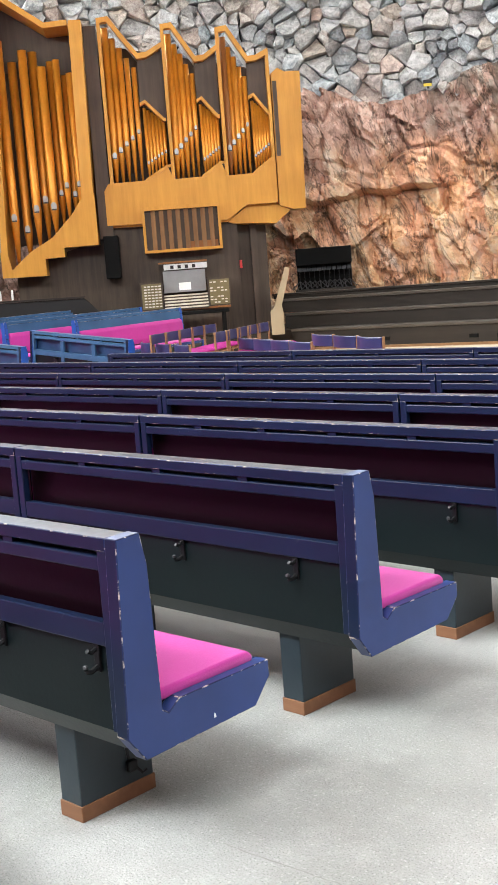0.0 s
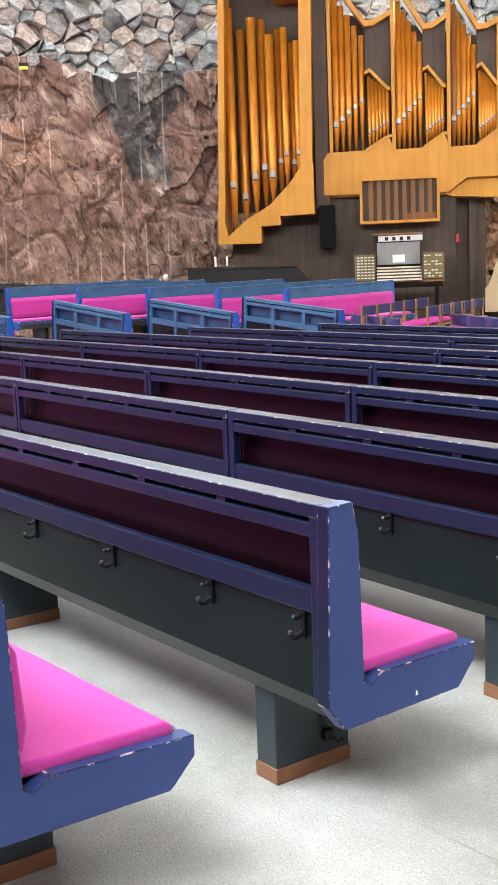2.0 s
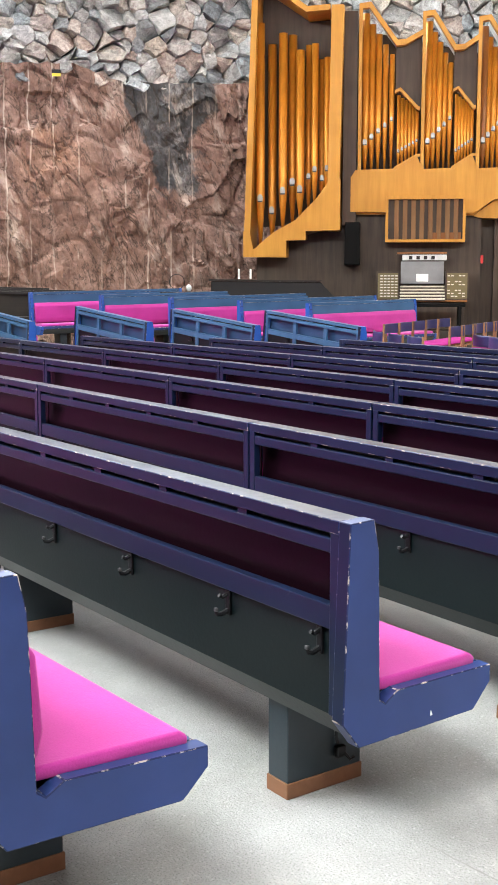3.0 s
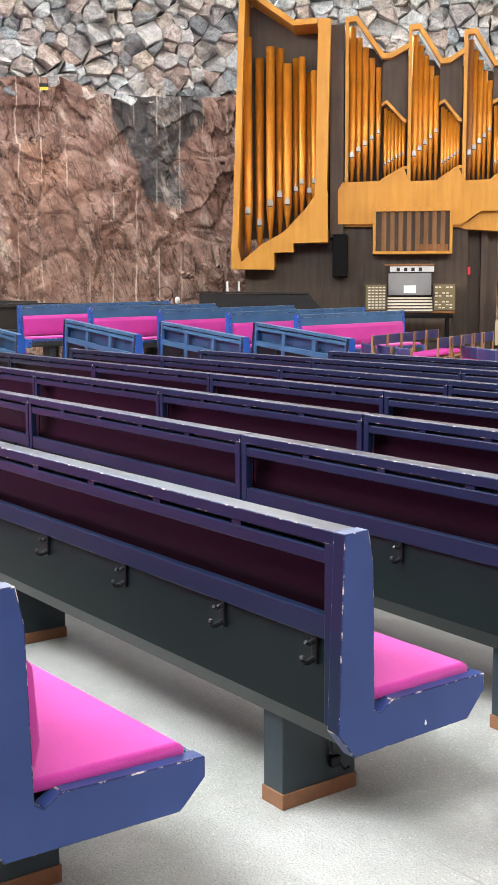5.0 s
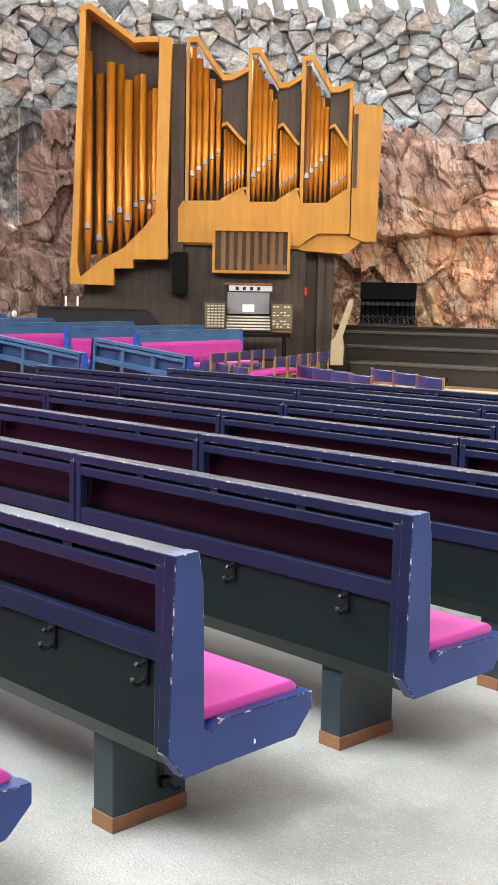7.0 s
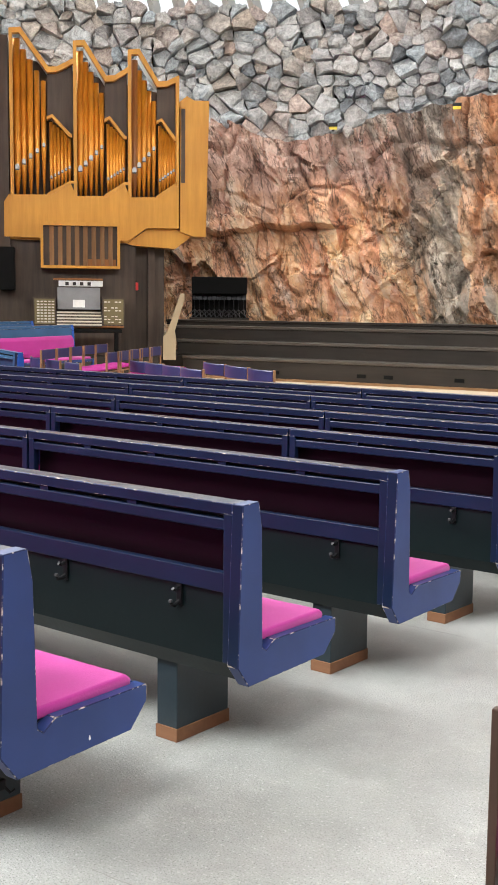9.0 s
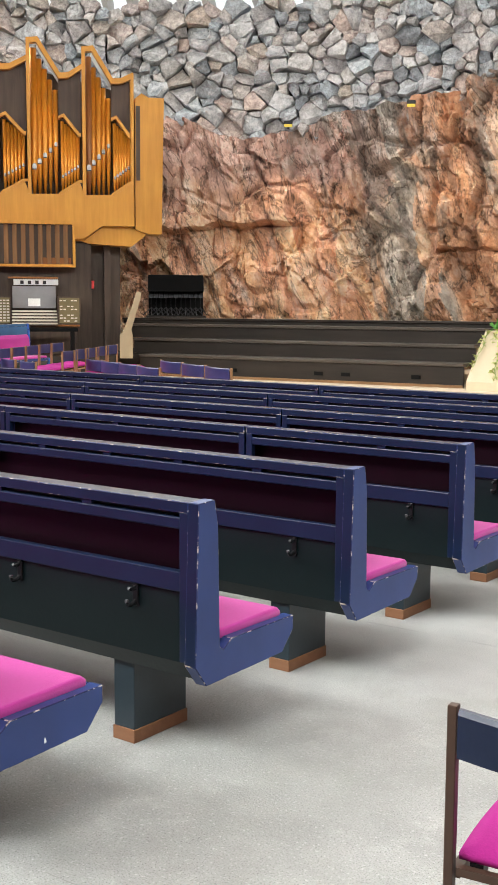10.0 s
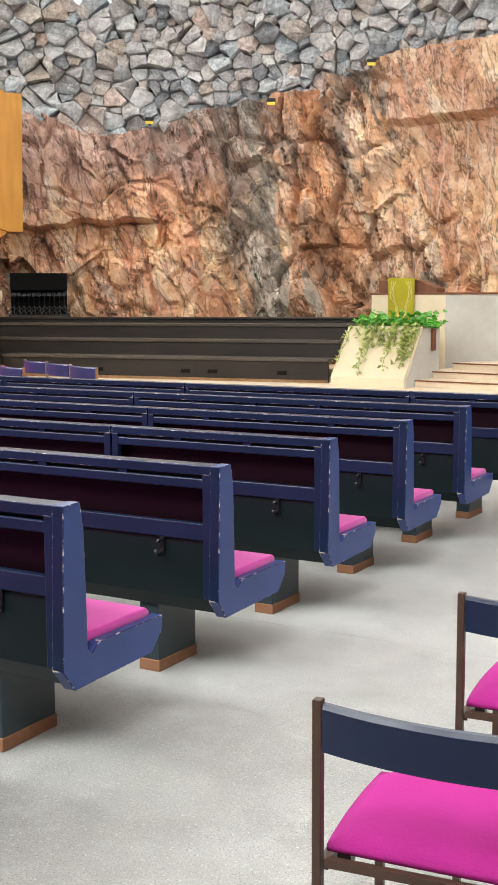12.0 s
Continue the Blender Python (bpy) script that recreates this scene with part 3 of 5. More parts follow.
def laid_stones():
    """Dry-laid field stones above the bedrock, each one a block with a broken face."""
    rnd = random.Random(11)
    walls = [thing(n, Matrix(), "dry-laid grey and rosy field stones above bedrock", "stone wall", "", "structure") for n in ("wall_stones_north", "wall_stones_middle", "wall_stones_west")]
    count = [0, 0, 0]
    seeds = []
    z = 4.0
    while z < WALL_TOP + 0.4:
        h = rnd.uniform(0.15, 0.24)
        s = -3.3 + rnd.uniform(0, 0.4)
        while s < 19.3:
            w = rnd.choice((0.14, 0.18, 0.24, 0.30, 0.36, 0.46)) * rnd.uniform(0.85, 1.15)
            seeds.append((s + w / 2, z + h / 2 + rnd.uniform(-0.075, 0.075), (w * 0.42) ** 2))
            s += w
        z += h
    for s, z, big in seeds:
        if z < rock_edge(s) - 0.13 or z > WALL_TOP + 0.25:
            continue
        poly = [(s - 0.7, z - 0.4), (s + 0.7, z - 0.4), (s + 0.7, z + 0.4), (s - 0.7, z + 0.4)]
        for s2, z2, big2 in seeds:
            if (s2, z2) != (s, z) and abs(s2 - s) < 1.4 and abs(z2 - z) < 0.9:
                ds, dz = s2 - s, z2 - z
                f = 0.5 + 0.5 * (big - big2) / (ds * ds + dz * dz)
                f = min(0.75, max(0.25, f))
                poly = clip(poly, s + ds * f, z + dz * f, ds, dz)
        poly = [q for i, q in enumerate(poly) if math.dist(q, poly[i - 1]) > 0.05]
        if len(poly) < 3:
            continue
        cs, cz = sum(q[0] for q in poly) / len(poly), sum(q[1] for q in poly) / len(poly)
        shr = rnd.uniform(0.96, 1.04)
        poly = [p for i, (a, b) in enumerate(poly) for p in ((a, b), (0.5 * (a + poly[(i + 1) % len(poly)][0]) + rnd.uniform(-0.015, 0.015), 0.5 * (b + poly[(i + 1) % len(poly)][1]) + rnd.uniform(-0.015, 0.015)))]
        poly = [(cs + (a - cs) * shr + rnd.uniform(-0.018, 0.018), cz + (b - cz) * shr + rnd.uniform(-0.016, 0.016)) for a, b in poly]
        proud = rnd.uniform(-0.05, 0.10)
        ts, tv = rnd.uniform(-0.45, 0.45), rnd.uniform(-0.10, 0.65)
        # one corner broken away across the face
        ca, depth, far = rnd.uniform(0, 6.28), rnd.uniform(0.5, 1.5), rnd.uniform(-0.02, 0.08)
        bm = bmesh.new()
        mid = arc_point(cs, RADIUS + 0.1, cz)
        level = []
        for shrink, front in ((1.0, 0), (1.0, 1), (0.92, 1), (0.52, 1)):
            ringv = []
            for a, b in poly:
                da, db = (a - cs) * shrink, (b - cz) * shrink
                if front and shrink < 1.0:
                    da, db = da + rnd.uniform(-0.018, 0.018), db + rnd.uniform(-0.014, 0.014)
                broken = max(0.0, da * math.cos(ca) + db * math.sin(ca) - far) * depth
                dd = 0.32 if not front else min(0.18, (-0.055 if shrink < 1.0 else 0.005) - proud + tv * db + ts * da + broken + rnd.uniform(-0.018, 0.018))
                ringv.append(bm.verts.new(arc_point(cs + da, RADIUS + 0.1 + dd, cz + db) - mid))
            level.append(ringv)
        for p, q in zip(level, level[1:]):
            for k in range(len(p)):
                bm.faces.new((p[k], p[(k + 1) % len(p)], q[(k + 1) % len(p)], q[k]))
        bm.faces.new(level[-1])
        which = 0 if s < 5.0 else 1 if s < 11.5 else 2
        count[which] += 1
        ob = part("stone", bm, M_STONE, walls[which])
        ob.location = mid


# ---- pews ----
END_PROFILE = [(0.0, 0.862), (-0.018, 0.347), (0.037, 0.274), (0.452, 0.283), (0.517, 0.352), (0.517, 0.402), (0.167, 0.402), (0.125, 0.374), (0.106, 0.388), (0.100, 0.64), (0.096, 0.78), (0.079, 0.865)]
PEW_CACHE = {}


def make_pew(length, right_end, left_end, side=False, hooks=(0.23, 0.78, 1.33)):
    """One pew, seat towards +y. x = 0 is its right end, and it runs to -length."""
    pew = thing("pew", Matrix(), "navy painted wooden pew with magenta cushions and worn edges", "pew", "rows of pews")
    r, l = (-0.03 if right_end else 0.0), -length + (0.03 if left_end else 0.0)
    gap = 0.006
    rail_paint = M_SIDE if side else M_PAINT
    r, l = r - gap, l + gap
    if right_end:
        shade_rear(part("end_panel", prism(END_PROFILE, -0.045, 0.0, "x", 0.003), M_SIDEEND if side else M_END, pew, "blue end panel with chipped pale edges"))
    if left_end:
        shade_rear(part("end_panel", prism(END_PROFILE, -length, -length + 0.045, "x", 0.003), M_SIDEEND if side else M_END, pew, "blue end panel with chipped pale edges"))
    rr, ll = (-0.045 if right_end else -gap), (-length + 0.045 if left_end else -length + gap)
    part("top_rail", box(ll, rr, 0.0, 0.078, 0.826, 0.862, 0.003), rail_paint, pew, "top rail with worn pale edge")
    part("second_rail", box(ll, rr, 0.004, 0.034, 0.772, 0.811, 0.005), rail_paint, pew)
    n = max(2, round(length / 0.45))
    for k in range(1, n):
        x = ll + (rr - ll) * k / n
        part("spacer", box(x - 0.022, x + 0.022, 0.006, 0.03, 0.809, 0.828), rail_paint, pew)
    part("slot_back", box(ll, rr, 0.032, 0.036, 0.80, 0.83), M_DARK, pew)
    part("stile", box(rr - 0.036, rr, 0.001, 0.032, 0.345, 0.827, 0.003), rail_paint, pew)
    part("stile", box(ll, ll + 0.036, 0.001, 0.032, 0.345, 0.827, 0.003), rail_paint, pew)
    part("mid_rail", box(ll + 0.036, rr - 0.036, 0.004, 0.034, 0.572, 0.638, 0.004), rail_paint, pew)
    part("front_board", box(ll, rr, 0.0765, 0.092, 0.685, 0.824), M_SIDE if side else M_END, pew, "blue board above the back cushion")
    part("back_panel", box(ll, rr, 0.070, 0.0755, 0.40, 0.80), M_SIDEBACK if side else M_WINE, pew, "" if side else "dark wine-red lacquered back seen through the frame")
    if side:
        for k in (1, 2):
            x = ll + (rr - ll) * k / 3
            part("stile", box(x - 0.03, x + 0.03, 0.0025, 0.031, 0.345, 0.771, 0.003), rail_paint, pew)
    part("lower_panel", prism([(0.018, 0.580), (0.018, 0.340), (0.045, 0.285), (0.06, 0.285), (0.036, 0.345), (0.036, 0.580)], ll, rr, "x"), M_DARK, pew, "blackish green lower panel")
    part("seat_base", prism([(0.05, 0.287), (0.45, 0.294), (0.505, 0.355), (0.505, 0.392), (0.06, 0.372)], ll, rr, "x"), M_LEG, pew)
    part("front_edge", box(ll, rr, 0.478, 0.512, 0.366, 0.402, 0.004), M_END, pew)
    sections = max(1, round(length / 1.9))
    w = (rr - ll) / sections
    for k in range(sections):
        a, b = ll + k * w + 0.004, ll + (k + 1) * w - 0.004
        over = 0.016 if right_end and k == sections - 1 else 0.0
        bm = prism([(0.108, 0.395), (0.486, 0.395), (0.490, 0.418), (0.468, 0.435), (0.13, 0.430), (0.108, 0.424)], a, b + over, "x", 0.008)
        part("seat_cushion", bm, M_PINK, pew, "magenta cloth seat cushion", True)
        bm = prism([(0.075, 0.43), (0.135, 0.44), (0.150, 0.50), (0.138, 0.67), (0.105, 0.715), (0.075, 0.715)], a, b, "x", 0.01)
        part("back_cushion", bm, M_PINK, pew, "magenta cloth back cushion", True)
    for x in (rr - h for h in hooks if h < length - 0.12):
        bm = box(x - 0.011, x + 0.011, 0.008, 0.0165, 0.496, 0.571, 0.002)
        tube([(x, 0.012, 0.512), (x, -0.012, 0.503), (x, -0.026, 0.505), (x, -0.031, 0.518)], 0.0075, 6, bm)
        tube([(x, 0.012, 0.560), (x, -0.010, 0.553), (x, -0.020, 0.560)], 0.0065, 6, bm)
        hook = part("hook", bm, M_HOOK, pew, "small black coat hook")
        part("hook_tip", box(x - 0.0055, x + 0.0055, -0.036, -0.026, 0.514, 0.525, 0.002), M_HOOKTIP, hook, "worn grey hook tip", edge=M_HOOKTIP)
    for x in (-0.33, -length + 0.42):
        leg = part("leg", box(x - 0.093, x, 0.062, 0.333, 0.045, 0.335, 0.004), M_LEG, pew, "slate-blue leg block")
        part("plinth", box(x - 0.096, x + 0.003, 0.058, 0.337, 0.0, 0.047, 0.003), M_PLINTH, leg, "brown wooden foot strip")
    return pew


def shade_rear(ob):
    """Shade put into colour: an end panel's narrow rear face gets the rails' navy."""
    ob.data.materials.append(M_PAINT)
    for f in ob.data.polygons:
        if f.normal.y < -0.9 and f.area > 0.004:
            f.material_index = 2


def place_pew(length, right_end, left_end, m, side=False, hooks=(0.23, 0.78, 1.33)):
    key = (round(length, 2), right_end, left_end, side, hooks)
    if key in PEW_CACHE:
        return copy_thing(PEW_CACHE[key], m)
    pew = make_pew(*key)
    PEW_CACHE[key] = pew
    pew.matrix_world = m
    return pew


# row: y, x of the right end, joints, x of the left end
PEW_ROWS = [
    (0.737, -2.145, (-4.37, -6.27), -8.2),
    (1.684, -2.139, (-4.75, -6.65, -8.55), -10.4),
    (2.617, -2.141, (-3.96, -6.15, -8.05, -9.95), -11.8),
    (3.551, -2.157, (-4.26, -6.24, -8.14, -10.04), -11.9),
    (4.515, -2.169, (-3.39, -5.19, -7.14, -9.04, -10.9), -12.4),
    (5.433, -2.172, (-3.81, -5.57, -7.50, -9.40), -11.4),
    (6.350, -2.171, (-4.57, -6.35, -8.25), -10.2),
    (7.270, -1.10, (-2.9, -4.75, -6.6), -9.15),
]


def main_pews():
    for y, x0, joints, x1 in PEW_ROWS:
        stops = [x0, *joints, x1]
        for k, (a, b) in enumerate(zip(stops, stops[1:])):
            turn = {0.737: 3.2, 1.684: 1.4}.get(y, 0.0)
            m = pose(x0, y, 0, 0, 0, turn) @ pose(a - x0, 0, 0)
            pew = place_pew(a - b, k == 0, k == len(stops) - 2, m, False, (0.085, 0.505, 1.07, 1.64, 2.21) if y == 1.684 else (0.23, 0.78, 1.33, 1.88))
            if y == 0.737 and k == 0:
                # its end is mitred to run along the aisle
                for me in {o.data for o in pew.children_recursive}:
                    for v in me.vertices:
                        v.co.x += 0.104 * v.co.y * max(0.0, min(1.0, 1 + v.co.x / 0.6))
            if y == 1.684 and k == 0:
                part("paint_chip", prism([(0.287, 0.304), (0.294, 0.306), (0.292, 0.312), (0.289, 0.319), (0.286, 0.310)], 0.0, 0.0015, "x"), M_GLASS_W, pew, "white paint chip")
                bm = box(-0.328, -0.308, 0.228, 0.262, 0.088, 0.122, 0.005)
                tube([(-0.32, 0.235, 0.13), (-0.318, 0.225, 0.19), (-0.322, 0.215, 0.27)], 0.005, 6, bm)
                tube([(-0.312, 0.255, 0.10), (-0.300, 0.268, 0.080), (-0.295, 0.280, 0.088)], 0.005, 6, bm)
                part("socket", bm, M_HOOK, pew, "black cable socket on the leg", edge=M_HOOK)
# ---- platforms ----
MID = 0.2
SIDE = [(-9.98, 8.19, 0.085), (-10.75, 7.27, 0.10), (-11.61, 6.35, 0.13), (-12.85, 5.43, 0.12)]   # near ends of the tilted pews, floor height
WEST, NORTH, ORGAN_FLOOR = 0.31, 0.45, 0.74


def platforms():
    setting("platform_west", prism([(-17.2, 6.0), (-14.6, 6.0), (-11.7, 8.55), (-11.7, 11.3), (-14.0, 9.2), (-17.2, 9.2)], 0.0, WEST, "z"), M_PLAT, "low wooden platform under the side seats", "platform")
    setting("platform_mid", prism([(-11.69, 9.2), (-9.4, 8.3), (-7.6, 8.3), (-7.6, 11.3), (-9.2, 11.29), (-11.4, 11.99), (-11.69, 11.6)], 0.0, MID, "z"), M_PLAT, "low pale wooden floor under the singers' chairs", "platform")
    setting("platform_north", prism([(-11.4, 12.0), (-9.2, 11.3), (-6.0, 11.3), (-3.2, 11.6), (2.5, 12.2), (2.5, 18.0), (-12.3, 18.0)], 0.0, NORTH, "z"), M_PLAT, "low pale wooden platform before the bedrock", "platform")
    setting("platform_organ", prism([(-18, 9.3), (-14.1, 9.3), (-11.45, 12.1), (-12.35, 18), (-18, 18)], 0.0, ORGAN_FLOOR, "z"), M_STEPS, "dark raised floor below the organ", "platform")
    # sloping floor under the tilted side pews
    for x, y, z in SIDE:
        setting("ramp", prism([(x + 0.25, 0.0), (x + 0.25, 0.006), (x, z), (x - 2.1, z + 0.168), (x - 2.1, 0.0)], y - 0.02, y + 0.60, "y"), M_FLOOR, "gently sloping concrete floor beside the aisle", "floor")


# ---- side pews ----
def side_pews():
    # tilted short pews beyond the aisle, in line with the main rows
    for x, y, z in SIDE:
        place_pew(1.90, True, True, Matrix.Translation((x, y, z)) @ Matrix.Rotation(math.atan(0.08), 4, "Y"), True)
    # pews that face the aisle from the west platform
    for k in range(5):
        p = polar(53.13 + 3.44 * k, 15.0 + 0.3 * k, WEST + 0.034 * k)
        length = 2.3 if k else 1.85
        m = Matrix.Translation(p) @ pose(0, 0, 0, 0, 1.2, -91 - 1.5 * k)
        place_pew(length, True, True, m, True)
        if k:
            low = Matrix.Translation((p.x, p.y, 0)) @ pose(0, 0, 0, 0, 0, -91 - 1.5 * k)
            step = setting("platform_step", box(-length - 0.05, 0.05, -0.06, 0.60, WEST, p.z), M_PLAT, "low wooden step under a side pew", "step")
            step.matrix_world = low


# far pews, simplified; their shade is put into near-black board colours
def dark_bench(m):
    b = thing("low_bench", m, "low bench with a flat top board, blackened for shade", "bench", "dark benches by the rock")
    part("top_board", box(-1.7, 1.7, -0.06, 0.06, 0.80, 0.84, 0.006), M_BLACK, b, edge=M_STEPS)
    part("back_board", box(-1.68, 1.68, 0.0, 0.03, 0.42, 0.80), M_STEPS, b)
    part("seat", box(-1.68, 1.68, -0.42, 0.0, 0.38, 0.42, 0.005), M_STEPS, b, edge=M_STEPS)
    for x in (-1.5, 1.44):
        part("leg", box(x, x + 0.06, -0.40, 0.03, 0.0, 0.38), M_STEPS, b)


# ---- chairs ----
def make_chair(frame_mat, rail_mat, low, label):
    """Stacking chair that faces +y; its back rail bows backwards."""
    c = thing("chair", Matrix(), label, "chair", "loose chairs")
    w, d = 0.255, 0.350
    for sx in (-1, 1):
        bm = box(-0.0085, 0.0085, -0.010, 0.010, 0.0, 0.80, 0.002)
        leg = part("back_leg", bm, frame_mat, c, edge=frame_mat)
        leg.location = (sx * w, 0, 0)
        bm = box(-0.0085, 0.0085, -0.010, 0.010, 0.0, 0.505, 0.002)
        leg = part("front_leg", bm, frame_mat, c, edge=frame_mat)
        leg.location = (sx * (w - 0.01), d, 0)
        bm = box(-0.010, 0.010, 0.012, d - 0.012, 0.488, 0.504)
        rail = part("side_rail", bm, frame_mat, c)
        rail.location = (sx * (w - 0.005), 0, 0)
    part("rear_rail", box(-w + 0.014, w - 0.014, -0.008, 0.008, 0.502, 0.517), frame_mat, c)
    part("front_rail", box(-w + 0.014, w - 0.014, d - 0.008, d + 0.008, 0.488, 0.504), frame_mat, c)
    for sx in (-1, 1):
        part("cushion_pad", box(sx * 0.21 - 0.012, sx * 0.21 + 0.012, 0.0085, 0.035, 0.506, 0.523), M_HOOK, c)
    bm = bmesh.new()
    n = 28
    rows = []
    for i in range(n + 1):
        x = -w + 0.012 + (2 * w - 0.024) * i / n
        y = -0.045 * (1 - (x / w) ** 2)
        rows.append([bm.verts.new((x, y + dy, z)) for dy, z in ((-0.010, low), (-0.010, 0.787), (-0.004, 0.795), (0.006, 0.795), (0.010, 0.787), (0.010, low))])
    for p, q in zip(rows, rows[1:]):
        for k in range(6):
            bm.faces.new((p[k], p[(k + 1) % 6], q[(k + 1) % 6], q[k]))
    bm.faces.new(rows[0])
    bm.faces.new(rows[-1][::-1])
    part("back_rail", bm, rail_mat, c, "curved painted back rail")
    # a soft cushion, thicker in the middle
    bm = bmesh.new()
    grid = {}
    for side in (0, 1):
        for i in range(15):
            for j in range(13):
                u, v = i / 14 * 2 - 1, j / 12 * 2 - 1
                ru, rv = u * (1 - 0.03 * v * v), v * (1 - 0.03 * u * u)
                puff = (1 - u ** 4) * (1 - v ** 4)
                z = 0.528 + (0.008 + 0.034 * puff ** 0.6 if side else -0.004 - 0.004 * puff)
                grid[side, i, j] = bm.verts.new((ru * 0.250, 0.178 + rv * 0.172, z))
    for side in (0, 1):
        for i in range(14):
            for j in range(12):
                bm.faces.new((grid[side, i, j], grid[side, i + 1, j], grid[side, i + 1, j + 1], grid[side, i, j + 1]))
    rim = [(i, 0) for i in range(15)] + [(14, j) for j in range(1, 13)] + [(i, 12) for i in range(13, -1, -1)] + [(0, j) for j in range(11, 0, -1)]
    for (a, b), (e, f) in zip(rim, rim[1:] + rim[:1]):
        bm.faces.new((grid[0, a, b], grid[0, e, f], grid[1, e, f], grid[1, a, b]))
    part("seat_cushion", bm, M_CUSHION, c, "magenta cloth cushion", True)
    return c


def chairs():
    a = make_chair(M_STEEL, M_CHAIRBLUE, 0.712, "brown steel chair with dark blue back rail and magenta cushion")
    a.matrix_world = pose(-0.547, 1.682, 0, 0, 0, 7)
    copy_thing(a, pose(-0.573, 2.475, 0, 0, 0, 5))
    # a short row in front of the platform
    b = make_chair(M_SLAT, M_VIOLET, 0.690, "tan wooden chair with violet-blue back rail and magenta cushion")
    big = Matrix.Diagonal((1.12, 1.12, 1.12, 1))
    b.matrix_world = pose(-7.70, 8.98, 0, 0, 0, -27) @ big
    for x, y in ((-7.16, 8.69), (-6.62, 8.40), (-8.55, 8.72), (-8.13, 8.52), (-7.67, 8.30), (-7.16, 8.02), (-9.85, 8.42), (-9.33, 8.20), (-8.78, 7.98)):
        copy_thing(b, pose(x, y, 0, 0, 0, -27))
    small = Matrix.Diagonal((1 / 1.12, 1 / 1.12, 1 / 1.12, 1))
    # the singers' chairs, in two files that look across the hall
    for (az0, d0), (az1, d1), n in (((48.9, 12.5), (46.3, 14.3), 5), ((45.7, 11.8), (43.6, 13.5), 5)):
        p, q = polar(az0, d0, MID), polar(az1, d1, MID)
        for k in range(n):
            copy_thing(b, Matrix.Translation(p + (q - p) * k / (n - 1)) @ pose(0, 0, 0, 0, 0, -61) @ small)


# ---- organ ----
def pipe(parent, u, v, foot, mouth, top, r, material):
    p = part("pipe", lathe([(r * 0.3, foot), (r, mouth - 0.02), (r, mouth + 0.05), (r, top)], u, v, 12), material, parent, "", True)
    lip = [(u + a * r, mouth + b * r) for a, b in ((-0.6, -0.1), (0.6, -0.1), (0.62, 0.8), (0.3, 1.3), (-0.3, 1.3), (-0.62, 0.8))]
    part("mouth", prism(lip, v - r - 0.006, v - r * 0.5, "y"), M_TIN, p, "bright metal pipe mouth")
    part("cut", box(u - r * 0.55, u + r * 0.55, v - r - 0.004, v - r * 0.5, mouth - r * 0.45, mouth - r * 0.12), M_BLACK, p)


